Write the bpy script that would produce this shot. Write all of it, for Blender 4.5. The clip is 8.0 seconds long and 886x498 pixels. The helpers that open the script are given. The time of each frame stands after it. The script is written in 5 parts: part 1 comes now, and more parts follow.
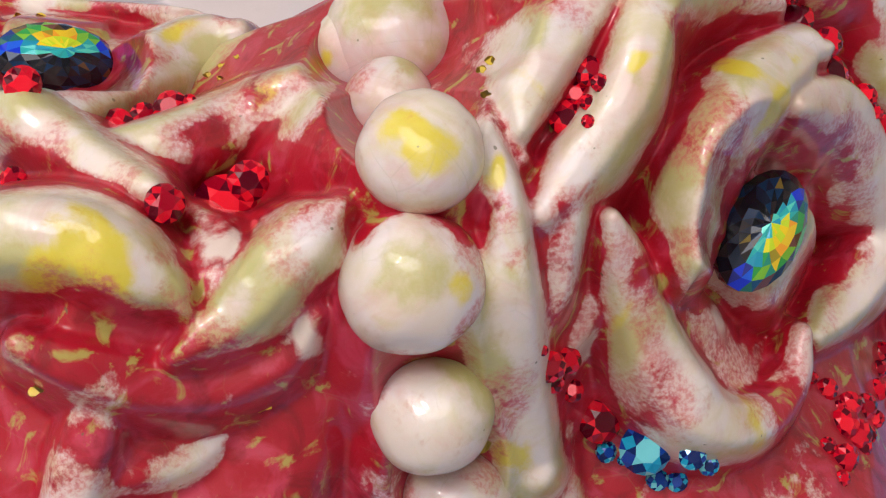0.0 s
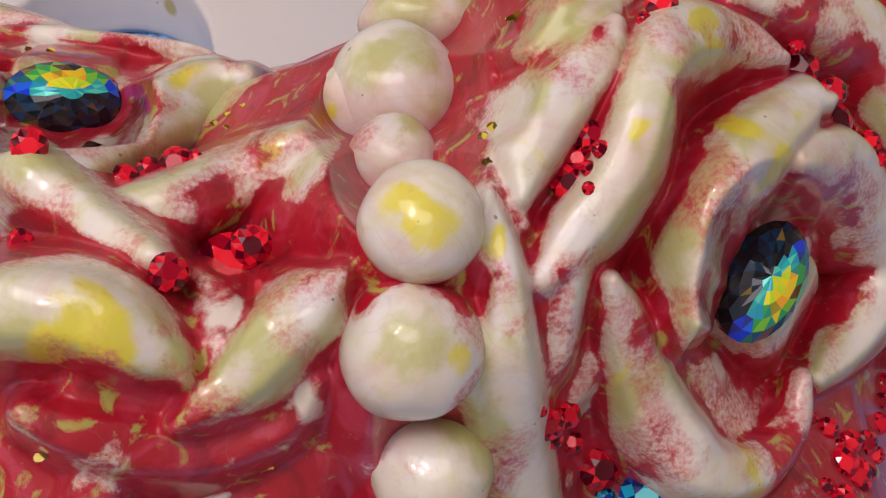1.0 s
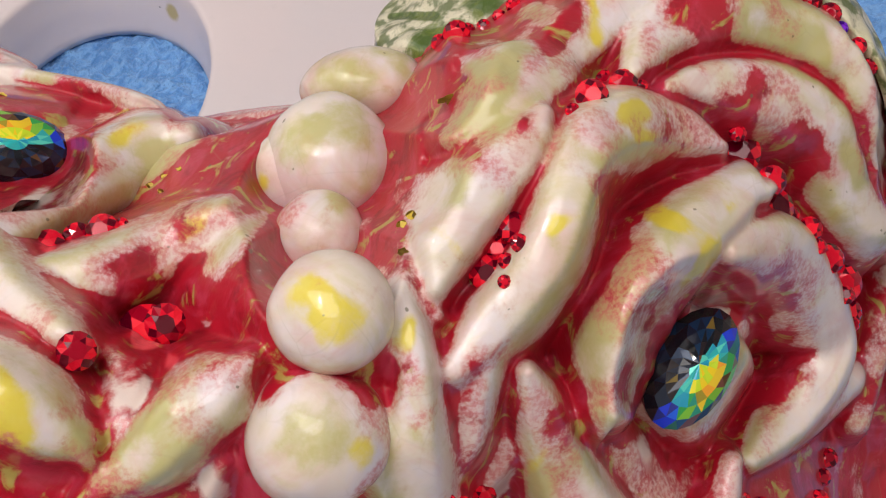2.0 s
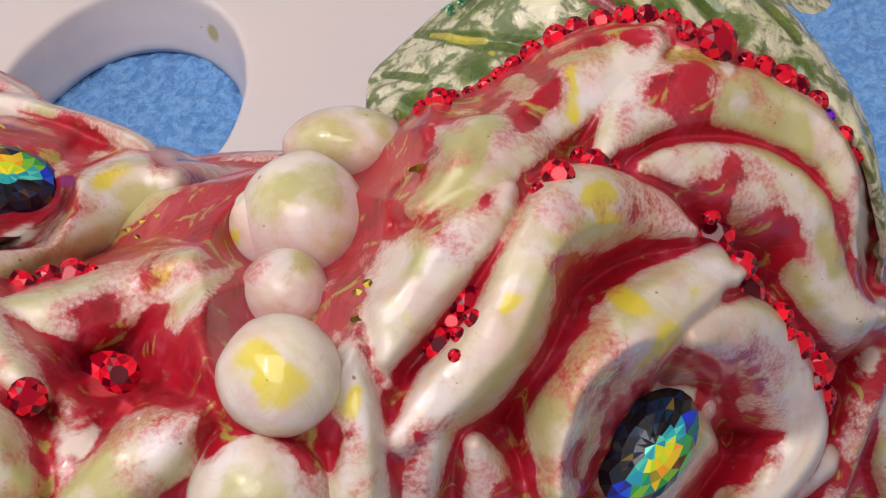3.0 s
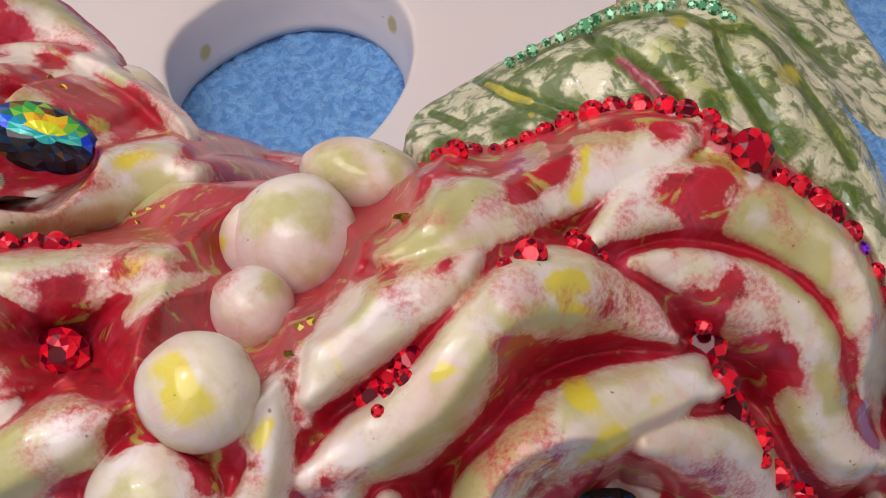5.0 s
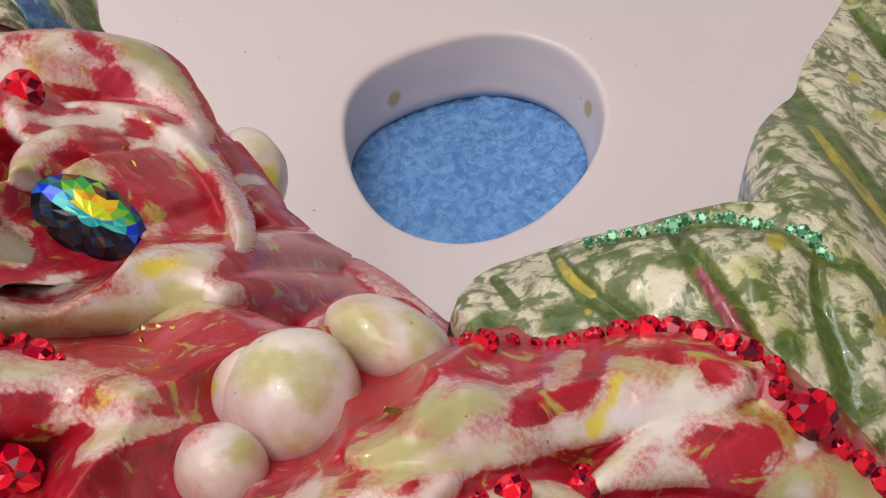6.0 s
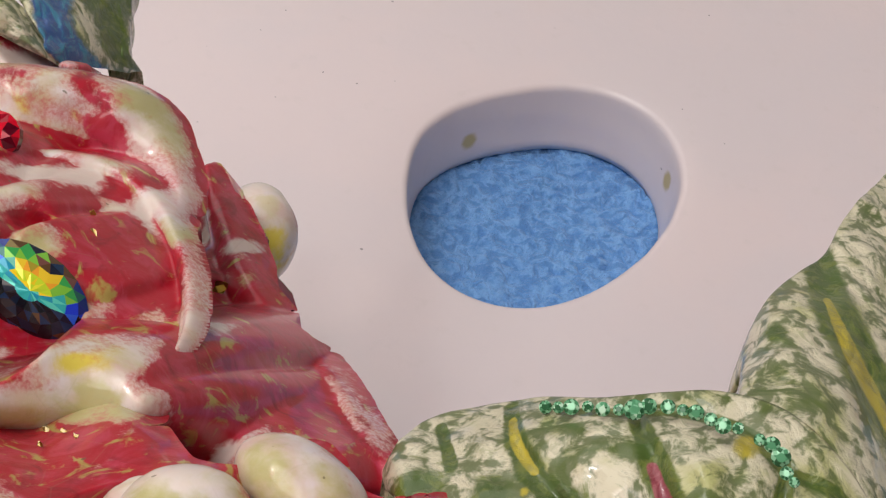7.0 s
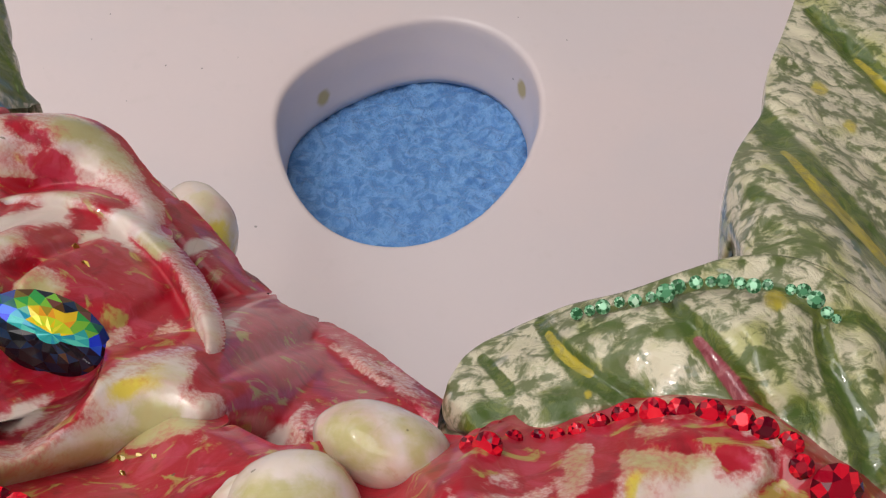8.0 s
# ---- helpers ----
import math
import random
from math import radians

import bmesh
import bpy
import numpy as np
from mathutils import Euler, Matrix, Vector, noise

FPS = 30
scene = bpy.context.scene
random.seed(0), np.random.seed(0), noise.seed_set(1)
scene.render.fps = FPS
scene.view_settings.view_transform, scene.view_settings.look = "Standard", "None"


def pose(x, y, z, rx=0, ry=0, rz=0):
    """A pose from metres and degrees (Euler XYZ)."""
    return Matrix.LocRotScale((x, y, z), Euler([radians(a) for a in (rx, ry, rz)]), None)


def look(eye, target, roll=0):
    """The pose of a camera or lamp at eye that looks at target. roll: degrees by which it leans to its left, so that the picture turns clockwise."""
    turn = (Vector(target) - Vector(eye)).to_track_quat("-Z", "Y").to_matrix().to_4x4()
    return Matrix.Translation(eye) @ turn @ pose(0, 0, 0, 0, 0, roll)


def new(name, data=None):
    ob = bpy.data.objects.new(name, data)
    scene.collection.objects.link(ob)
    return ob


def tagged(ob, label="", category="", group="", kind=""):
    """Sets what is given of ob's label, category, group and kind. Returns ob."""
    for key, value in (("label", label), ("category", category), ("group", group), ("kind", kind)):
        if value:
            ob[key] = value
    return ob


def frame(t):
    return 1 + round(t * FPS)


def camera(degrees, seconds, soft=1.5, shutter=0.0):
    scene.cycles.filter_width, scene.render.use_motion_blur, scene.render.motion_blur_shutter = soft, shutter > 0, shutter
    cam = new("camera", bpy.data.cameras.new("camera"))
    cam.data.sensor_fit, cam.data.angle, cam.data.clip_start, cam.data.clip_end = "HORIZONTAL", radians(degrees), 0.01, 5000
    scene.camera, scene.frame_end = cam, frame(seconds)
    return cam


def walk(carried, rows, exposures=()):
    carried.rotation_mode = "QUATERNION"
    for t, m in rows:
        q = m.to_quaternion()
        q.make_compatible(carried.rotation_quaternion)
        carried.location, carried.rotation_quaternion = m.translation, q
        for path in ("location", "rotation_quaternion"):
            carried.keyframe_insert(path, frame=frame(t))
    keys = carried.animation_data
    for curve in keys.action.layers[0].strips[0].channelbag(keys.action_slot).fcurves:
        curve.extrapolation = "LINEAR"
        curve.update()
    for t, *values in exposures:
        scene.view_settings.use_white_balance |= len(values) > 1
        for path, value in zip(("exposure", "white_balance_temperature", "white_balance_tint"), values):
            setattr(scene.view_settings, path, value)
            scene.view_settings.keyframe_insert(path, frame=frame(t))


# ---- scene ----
cam = camera(30.14, 8.0, soft=1.25)

# eye, target (mm) and lean along the way
PATH = [
    (0.0, (38.38, -368.56, 305.31), (57.20, -250.19, 184.75), -5.24),
    (0.5, (37.78, -365.32, 310.21), (53.90, -249.13, 187.16), -5.81),
    (1.0, (42.22, -362.23, 314.28), (58.02, -247.17, 190.15), -5.61),
    (1.5, (47.72, -358.92, 318.48), (62.29, -244.65, 193.46), -4.94),
    (2.0, (54.86, -356.80, 320.73), (67.48, -242.54, 195.48), -4.10),
    (2.2, (56.45, -356.16, 321.76), (69.43, -241.96, 196.50), -3.57),
    (3.3, (71.23, -355.55, 326.28), (75.74, -238.82, 202.77), -1.43),
    (3.5, (75.77, -355.81, 326.43), (79.34, -239.16, 202.82), -0.57),
    (4.0, (78.76, -358.64, 327.01), (78.76, -243.91, 201.56), 0.13),
    (4.2, (79.03, -359.03, 326.98), (76.13, -245.44, 200.54), -0.20),
    (5.3, (96.33, -341.82, 329.26), (75.66, -225.95, 206.59), 3.37),
    (5.5, (99.20, -335.71, 329.35), (74.15, -220.33, 207.03), 4.04),
    (6.0, (105.30, -319.51, 329.13), (66.92, -209.06, 205.73), 5.70),
    (6.5, (110.44, -304.12, 329.90), (64.98, -198.65, 204.56), 8.40),
    (7.0, (110.20, -291.16, 329.76), (61.52, -186.81, 204.69), 10.11),
    (7.5, (97.66, -297.39, 331.02), (50.12, -191.22, 207.06), 3.69),
    (8.0, (92.83, -304.58, 333.19), (63.65, -195.85, 205.81), 3.12),
]
MM = 0.001
walk(cam, [(t, look([MM * a for a in e], [MM * a for a in g], r)) for t, e, g, r in PATH], exposures=[(0.0, 0.22), (0.5, -0.02), (1.0, -0.03), (1.5, 0.09), (2.0, 0.18), (4.0, 0.15), (6.0, 0.06), (7.0, 0.03), (8.0, -0.06)])

# ---- light: ceiling lamp, two small lamps, an added fill, in a plain room ----
world = bpy.data.worlds.new("world")
scene.world = world
world.use_nodes = True
world.node_tree.nodes["Background"].inputs[0].default_value = (0.95, 0.97, 1.0, 1)
world.node_tree.nodes["Background"].inputs[1].default_value = 0.05


def lamp(name, at, aim, size, watts, colour):
    data = bpy.data.lights.new(name, "AREA")
    data.shape, data.size, data.energy, data.color = "DISK", size, watts, colour
    ob = new(name, data)
    ob.matrix_world = look(at, aim)
    return ob


lamp("desk_light", (-0.39, -0.56, 1.12), (0.07, -0.22, 0.18), 0.07, 1.3, (1.0, 0.96, 0.92))
lamp("desk_light", (-0.23, -0.48, 1.20), (0.07, -0.22, 0.18), 0.07, 1.0, (1.0, 0.96, 0.92))
# added wide fill for a soft sheen; the room has no window
lamp("window_light", (-0.98, 0.43, 1.1), (0.07, -0.2, 0.15), 1.3, 4.5, (1.0, 0.95, 0.92))
lamp("ceiling_light", (-0.12, -0.48, 1.74), (0.02, -0.2, 0.1), 1.7, 35.0, (1.0, 0.95, 0.93))


# ---- materials ----
def material(name, colour, rough=0.5, metal=0.0, coat=0.0):
    m = bpy.data.materials.new(name)
    m.use_nodes = True
    b = m.node_tree.nodes["Principled BSDF"]
    b.inputs["Base Color"].default_value = (*colour, 1)
    b.inputs["Roughness"].default_value = rough
    b.inputs["Metallic"].default_value = metal
    b.inputs["Coat Weight"].default_value = coat
    b.inputs["Coat Roughness"].default_value = 0.06
    return m, m.node_tree, b


def node(nt, kind, **sockets):
    n = nt.nodes.new(kind)
    for key, value in sockets.items():
        n.inputs[key.replace("_", " ")].default_value = value
    return n


def noise_tex(nt, scale, detail=3.0, rough=0.55, warp=0.0):
    n = node(nt, "ShaderNodeTexNoise", Scale=scale, Detail=detail, Roughness=rough, Distortion=warp)
    tc = nt.nodes.new("ShaderNodeTexCoord")
    nt.links.new(tc.outputs["Object"], n.inputs["Vector"])
    return n.outputs["Fac"]


def maths(nt, op, a, b=None, c=None, clamp=False):
    n = nt.nodes.new("ShaderNodeMath")
    n.operation, n.use_clamp = op, clamp
    for i, v in enumerate((a, b, c)):
        if v is None:
            continue
        if isinstance(v, (int, float)):
            n.inputs[i].default_value = v
        else:
            nt.links.new(v, n.inputs[i])
    return n.outputs[0]


def step(nt, value, lo, hi):
    n = nt.nodes.new("ShaderNodeMapRange")
    n.interpolation_type = "SMOOTHSTEP"
    n.inputs["From Min"].default_value, n.inputs["From Max"].default_value = lo, hi
    nt.links.new(value, n.inputs["Value"])
    return n.outputs["Result"]


def mix(nt, fac, a, b):
    n = nt.nodes.new("ShaderNodeMix")
    n.data_type = "RGBA"
    for sock, v in ((n.inputs[0], fac), (n.inputs[6], a), (n.inputs[7], b)):
        if isinstance(v, (int, float)):
            sock.default_value = v
        elif isinstance(v, tuple):
            sock.default_value = (*v, 1)
        else:
            nt.links.new(v, sock)
    return n.outputs[2]


def bump(nt, shader, height, strength, distance):
    n = node(nt, "ShaderNodeBump", Strength=strength, Distance=distance)
    nt.links.new(height, n.inputs["Height"])
    nt.links.new(n.outputs[0], shader.inputs["Normal"])
    return n


CREAM, CREAM_COOL = (0.71, 0.61, 0.545), (0.68, 0.60, 0.61)
RED, DEEP_RED, PINK = (0.40, 0.005, 0.020), (0.20, 0.003, 0.009), (0.50, 0.04, 0.085)
YELLOW, OLIVE = (0.66, 0.53, 0.03), (0.40, 0.37, 0.085)


def glaze(name):
    """Hand-painted glaze: cream under brushed olive, yellow and red, under a clear coat."""
    m, nt, b = material(name, CREAM, 0.50, 0.0, 0.65)
    b.inputs["Specular IOR Level"].default_value = 0.3
    b.inputs["Coat Roughness"].default_value = 0.035
    at = nt.nodes.new("ShaderNodeAttribute")
    at.attribute_name = "paint"
    sp = nt.nodes.new("ShaderNodeSeparateColor")
    nt.links.new(at.outputs["Color"], sp.inputs[0])
    red, yel, oli, cre = sp.outputs[0], sp.outputs[1], sp.outputs[2], at.outputs["Alpha"]
    big, mid, fine = noise_tex(nt, 90, 4, 0.6, 0.6), noise_tex(nt, 330, 4, 0.6, 0.8), noise_tex(nt, 1700, 3, 0.65)
    base = mix(nt, step(nt, big, 0.40, 0.62), CREAM, CREAM_COOL)
    base = mix(nt, maths(nt, "MULTIPLY", step(nt, noise_tex(nt, 110, 4, 0.6, 1.0), 0.46, 0.70), 0.6), base, (0.57, 0.50, 0.24))
    base = mix(nt, maths(nt, "MULTIPLY", step(nt, noise_tex(nt, 85, 4, 0.6, 1.2), 0.46, 0.68), 0.55), base, (0.62, 0.37, 0.34))
    rag = maths(nt, "ADD", maths(nt, "MULTIPLY", maths(nt, "SUBTRACT", mid, 0.5), 0.9), maths(nt, "MULTIPLY", maths(nt, "SUBTRACT", fine, 0.5), 0.45))
    rag = maths(nt, "ADD", rag, maths(nt, "MULTIPLY", maths(nt, "SUBTRACT", noise_tex(nt, 150, 3, 0.6, 1.2), 0.5), 1.4))

    def cover(channel, lo, hi, strength=1.0):
        return maths(nt, "MULTIPLY", step(nt, maths(nt, "ADD", channel, rag), lo, hi), strength)

    base = mix(nt, cover(oli, 0.0, 1.35, 0.75), base, OLIVE)
    base = mix(nt, cover(yel, 0.35, 1.45, 0.9), base, YELLOW)
    # sponged red: thin and speckled where the brush was dry, solid where it pooled
    thin = maths(nt, "MULTIPLY", cover(red, 0.12, 0.85), maths(nt, "ADD", maths(nt, "MULTIPLY", step(nt, fine, 0.38, 0.62), 0.42), 0.30))
    base = mix(nt, thin, base, (0.52, 0.10, 0.11))
    solid = mix(nt, maths(nt, "MULTIPLY", step(nt, noise_tex(nt, 120, 4, 0.6, 1.6), 0.46, 0.66), 0.8), RED, PINK)
    solid = mix(nt, maths(nt, "MULTIPLY", step(nt, noise_tex(nt, 190, 4, 0.6, 1.0), 0.48, 0.68), 0.7), solid, DEEP_RED)
    solid = mix(nt, maths(nt, "MULTIPLY", step(nt, noise_tex(nt, 145, 4, 0.6, 1.8), 0.57, 0.68), 0.8), solid, OLIVE)
    base = mix(nt, cover(red, 0.85, 1.25), base, solid)
    base = mix(nt, cover(cre, 0.35, 0.95, 0.9), base, CREAM)
    # hair cracks and firing specks
    crack = node(nt, "ShaderNodeTexVoronoi", Scale=150.0)
    crack.feature = "DISTANCE_TO_EDGE"
    tc = nt.nodes.new("ShaderNodeTexCoord")
    nt.links.new(tc.outputs["Object"], crack.inputs["Vector"])
    hair = maths(nt, "MULTIPLY", step(nt, crack.outputs["Distance"], 0.018, 0.004), step(nt, big, 0.45, 0.6))
    base = mix(nt, maths(nt, "MULTIPLY", hair, 0.12), base, (0.30, 0.24, 0.14))
    dots = step(nt, noise_tex(nt, 800, 1, 0.3), 0.79, 0.815)
    base = mix(nt, maths(nt, "MULTIPLY", dots, 0.7), base, (0.12, 0.10, 0.05))
    nt.links.new(base, b.inputs["Base Color"])
    b.inputs["Subsurface Weight"].default_value = 0.08
    b.inputs["Subsurface Radius"].default_value = (1.0, 0.5, 0.35)
    b.inputs["Subsurface Scale"].default_value = 0.0015
    bump(nt, b, maths(nt, "ADD", mid, maths(nt, "MULTIPLY", fine, 0.12)), 0.16, 0.0006)
    return m


GLAZE = glaze("painted_glaze")


def leaf_glaze(name):
    """Cream clay washed with greens that run together, with painted veins."""
    m, nt, b = material(name, (0.3, 0.35, 0.15), 0.42, 0.0, 0.65)
    at = nt.nodes.new("ShaderNodeAttribute")
    at.attribute_name = "paint"
    sp = nt.nodes.new("ShaderNodeSeparateColor")
    nt.links.new(at.outputs["Color"], sp.inputs[0])
    big, mid, fine = noise_tex(nt, 70, 4, 0.6, 0.8), noise_tex(nt, 260, 5, 0.66, 1.6), noise_tex(nt, 1300, 3)
    blot = noise_tex(nt, 130, 5, 0.62, 1.2)
    vor = node(nt, "ShaderNodeTexVoronoi", Scale=230.0)
    vor.feature = "DISTANCE_TO_EDGE"
    wob = node(nt, "ShaderNodeTexNoise", Scale=200.0, Detail=4.0)
    tc = nt.nodes.new("ShaderNodeTexCoord")
    nt.links.new(tc.outputs["Object"], wob.inputs["Vector"])
    off = nt.nodes.new("ShaderNodeVectorMath")
    off.operation = "MULTIPLY_ADD"
    off.inputs[1].default_value = (0.009, 0.009, 0.009)
    nt.links.new(wob.outputs["Color"], off.inputs[0])
    nt.links.new(tc.outputs["Object"], off.inputs[2])
    nt.links.new(off.outputs[0], vor.inputs["Vector"])
    net = maths(nt, "ADD", maths(nt, "MULTIPLY", vor.outputs["Distance"], 0.3), maths(nt, "MULTIPLY", maths(nt, "SUBTRACT", mid, 0.52), 0.30))
    col = mix(nt, step(nt, big, 0.48, 0.68), (0.65, 0.60, 0.44), (0.44, 0.44, 0.18))
    col = mix(nt, maths(nt, "MULTIPLY", step(nt, blot, 0.55, 0.67), 0.75), col, (0.15, 0.19, 0.025))
    col = mix(nt, maths(nt, "MULTIPLY", step(nt, mid, 0.56, 0.68), 0.4), col, (0.11, 0.16, 0.02))
    width = maths(nt, "ADD", net, maths(nt, "MULTIPLY", maths(nt, "SUBTRACT", blot, 0.46), -0.30))
    col = mix(nt, maths(nt, "MULTIPLY", step(nt, width, 0.045, -0.03), 0.85), col, (0.055, 0.095, 0.008))
    col = mix(nt, maths(nt, "MULTIPLY", step(nt, fine, 0.60, 0.72), 0.3), col, (0.10, 0.13, 0.05))
    rag = maths(nt, "ADD", maths(nt, "MULTIPLY", maths(nt, "SUBTRACT", mid, 0.5), 1.3), maths(nt, "MULTIPLY", maths(nt, "SUBTRACT", fine, 0.5), 0.4))
    for channel, colour, second, full in ((sp.outputs[0], (0.05, 0.095, 0.008), (0.12, 0.16, 0.015), 0.95), (sp.outputs[1], (0.52, 0.42, 0.03), (0.34, 0.30, 0.05), 0.85), (sp.outputs[2], (0.27, 0.03, 0.06), (0.40, 0.11, 0.14), 0.9), (at.outputs["Alpha"], (0.01, 0.07, 0.26), (0.02, 0.22, 0.36), 0.95)):
        tint = mix(nt, step(nt, mid, 0.45, 0.62), colour, second)
        col = mix(nt, maths(nt, "MULTIPLY", step(nt, maths(nt, "ADD", channel, rag), 0.35, 0.85), full), col, tint)
    nt.links.new(col, b.inputs["Base Color"])
    bump(nt, b, maths(nt, "ADD", step(nt, width, -0.02, 0.10), maths(nt, "MULTIPLY", mid, 0.7)), 0.35, 0.0007)
    return m


LEAF = leaf_glaze("leaf_glaze")


def flake_glaze(name, dark, light):
    m, nt, b = material(name, dark, 0.36, 0.0, 0.8)
    col = mix(nt, step(nt, noise_tex(nt, 240, 4, 0.6, 0.7), 0.52, 0.66), dark, light)
    nt.links.new(col, b.inputs["Base Color"])
    bump(nt, b, noise_tex(nt, 700), 0.4, 0.0005)
    return m


def plate_glaze():
    m, nt, b = material("pale_pink_ceramic", (0.72, 0.63, 0.62), 0.42, 0.0, 0.35)
    b.inputs["Coat Roughness"].default_value = 0.25
    big, mid = noise_tex(nt, 14, 4, 0.6), noise_tex(nt, 160, 4, 0.6)
    col = mix(nt, step(nt, big, 0.35, 0.65), (0.71, 0.61, 0.615), (0.675, 0.60, 0.615))
    col = mix(nt, maths(nt, "MULTIPLY", step(nt, mid, 0.58, 0.75), 0.25), col, (0.62, 0.55, 0.54))
    col = mix(nt, maths(nt, "MULTIPLY", step(nt, noise_tex(nt, 420, 1, 0.3), 0.815, 0.83), 0.7), col, (0.14, 0.13, 0.13))
    at = nt.nodes.new("ShaderNodeAttribute")
    at.attribute_name = "paint"
    col = mix(nt, maths(nt, "MULTIPLY", step(nt, at.outputs["Fac"], 0.2, 0.6), 0.8), col, (0.42, 0.32, 0.06))
    nt.links.new(col, b.inputs["Base Color"])
    bump(nt, b, noise_tex(nt, 260), 0.15, 0.0004)
    return m


PLATE = plate_glaze()


def towel_cloth():
    m, nt, b = material("blue_towel_cloth", (0.12, 0.30, 0.66), 0.95)
    b.inputs["Sheen Weight"].default_value = 0.35
    b.inputs["Sheen Tint"].default_value = (0.5, 0.7, 1, 1)
    mid, fine, big = noise_tex(nt, 300, 4, 0.7), noise_tex(nt, 1300, 2), noise_tex(nt, 25, 3)
    col = mix(nt, step(nt, mid, 0.32, 0.66), (0.10, 0.28, 0.66), (0.22, 0.46, 0.84))
    col = mix(nt, maths(nt, "MULTIPLY", step(nt, big, 0.4, 0.7), 0.3), col, (0.16, 0.36, 0.74))
    loops = noise_tex(nt, 150, 2, 0.5, 2.2)
    # deeper blue puts the shade between the loops into the colour
    col = mix(nt, maths(nt, "MULTIPLY", step(nt, loops, 0.52, 0.40), 0.6), col, (0.065, 0.21, 0.55))
    nt.links.new(col, b.inputs["Base Color"])
    bump(nt, b, maths(nt, "ADD", maths(nt, "ADD", mid, maths(nt, "MULTIPLY", fine, 0.5)), loops), 0.7, 0.003)
    return m


TOWEL = towel_cloth()


def stone_facets(name, stops, rough=0.06, shine=0.22):
    """Foil-backed cut glass: each facet's random strength of the colour paints in its sparkle."""
    m, nt, b = material(name, (0.5, 0.0, 0.02), rough, 0.1, shine)
    b.inputs["Specular IOR Level"].default_value = shine
    geo = nt.nodes.new("ShaderNodeNewGeometry")
    info = nt.nodes.new("ShaderNodeObjectInfo")
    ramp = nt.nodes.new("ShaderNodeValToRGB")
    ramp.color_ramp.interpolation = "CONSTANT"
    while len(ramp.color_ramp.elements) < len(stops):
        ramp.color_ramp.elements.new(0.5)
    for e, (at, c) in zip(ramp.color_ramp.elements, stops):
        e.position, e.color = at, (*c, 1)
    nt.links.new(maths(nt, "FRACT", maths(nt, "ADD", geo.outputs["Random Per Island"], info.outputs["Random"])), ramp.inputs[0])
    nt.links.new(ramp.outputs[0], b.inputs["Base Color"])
    return m


# dark to bright steps stand in for the stones' sparkle
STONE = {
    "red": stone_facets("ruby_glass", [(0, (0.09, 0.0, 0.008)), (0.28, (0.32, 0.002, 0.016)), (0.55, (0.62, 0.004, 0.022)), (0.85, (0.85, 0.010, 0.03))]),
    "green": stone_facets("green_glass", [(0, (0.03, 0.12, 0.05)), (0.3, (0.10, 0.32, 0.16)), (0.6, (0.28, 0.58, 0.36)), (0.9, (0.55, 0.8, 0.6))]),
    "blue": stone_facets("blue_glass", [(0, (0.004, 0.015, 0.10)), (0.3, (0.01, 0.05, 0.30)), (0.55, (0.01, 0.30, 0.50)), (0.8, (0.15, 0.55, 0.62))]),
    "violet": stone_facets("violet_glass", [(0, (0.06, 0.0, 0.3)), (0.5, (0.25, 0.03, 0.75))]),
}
# the crystals' flash and dark side are put into these facet colours
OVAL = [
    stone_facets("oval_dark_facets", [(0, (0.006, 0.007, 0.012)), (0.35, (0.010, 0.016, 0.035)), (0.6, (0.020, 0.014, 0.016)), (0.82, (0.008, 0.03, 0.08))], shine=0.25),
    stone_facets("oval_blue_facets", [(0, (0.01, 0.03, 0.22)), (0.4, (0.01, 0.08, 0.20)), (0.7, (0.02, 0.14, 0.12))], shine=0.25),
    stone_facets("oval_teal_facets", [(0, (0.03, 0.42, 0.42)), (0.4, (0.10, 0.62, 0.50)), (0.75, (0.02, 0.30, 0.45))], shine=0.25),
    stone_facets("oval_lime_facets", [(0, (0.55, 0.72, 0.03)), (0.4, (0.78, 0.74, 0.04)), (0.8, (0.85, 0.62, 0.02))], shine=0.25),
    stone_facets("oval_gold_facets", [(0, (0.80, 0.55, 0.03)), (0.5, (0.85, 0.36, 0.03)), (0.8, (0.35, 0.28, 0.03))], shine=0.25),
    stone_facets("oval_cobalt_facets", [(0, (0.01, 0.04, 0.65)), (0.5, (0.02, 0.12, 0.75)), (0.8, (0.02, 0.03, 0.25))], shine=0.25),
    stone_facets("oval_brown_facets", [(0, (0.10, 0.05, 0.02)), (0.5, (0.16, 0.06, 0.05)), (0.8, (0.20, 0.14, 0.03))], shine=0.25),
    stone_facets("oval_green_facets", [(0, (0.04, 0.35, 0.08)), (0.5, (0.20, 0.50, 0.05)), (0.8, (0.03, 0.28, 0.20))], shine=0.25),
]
GOLD = flake_glaze("gold_leaf", (0.62, 0.43, 0.04), (0.42, 0.30, 0.05))
WALL = material("grey_wall_paint", (0.68, 0.66, 0.64), 0.8)[0]
WOOD = material("oak_table", (0.30, 0.19, 0.10), 0.5)[0]


# ---- builders ----
def thing(name, at, label, category, group="", kind=""):
    ob = new(name)
    ob.location = [MM * a for a in at]
    ob.empty_display_size = 0.005
    return tagged(ob, label, category, group, kind)


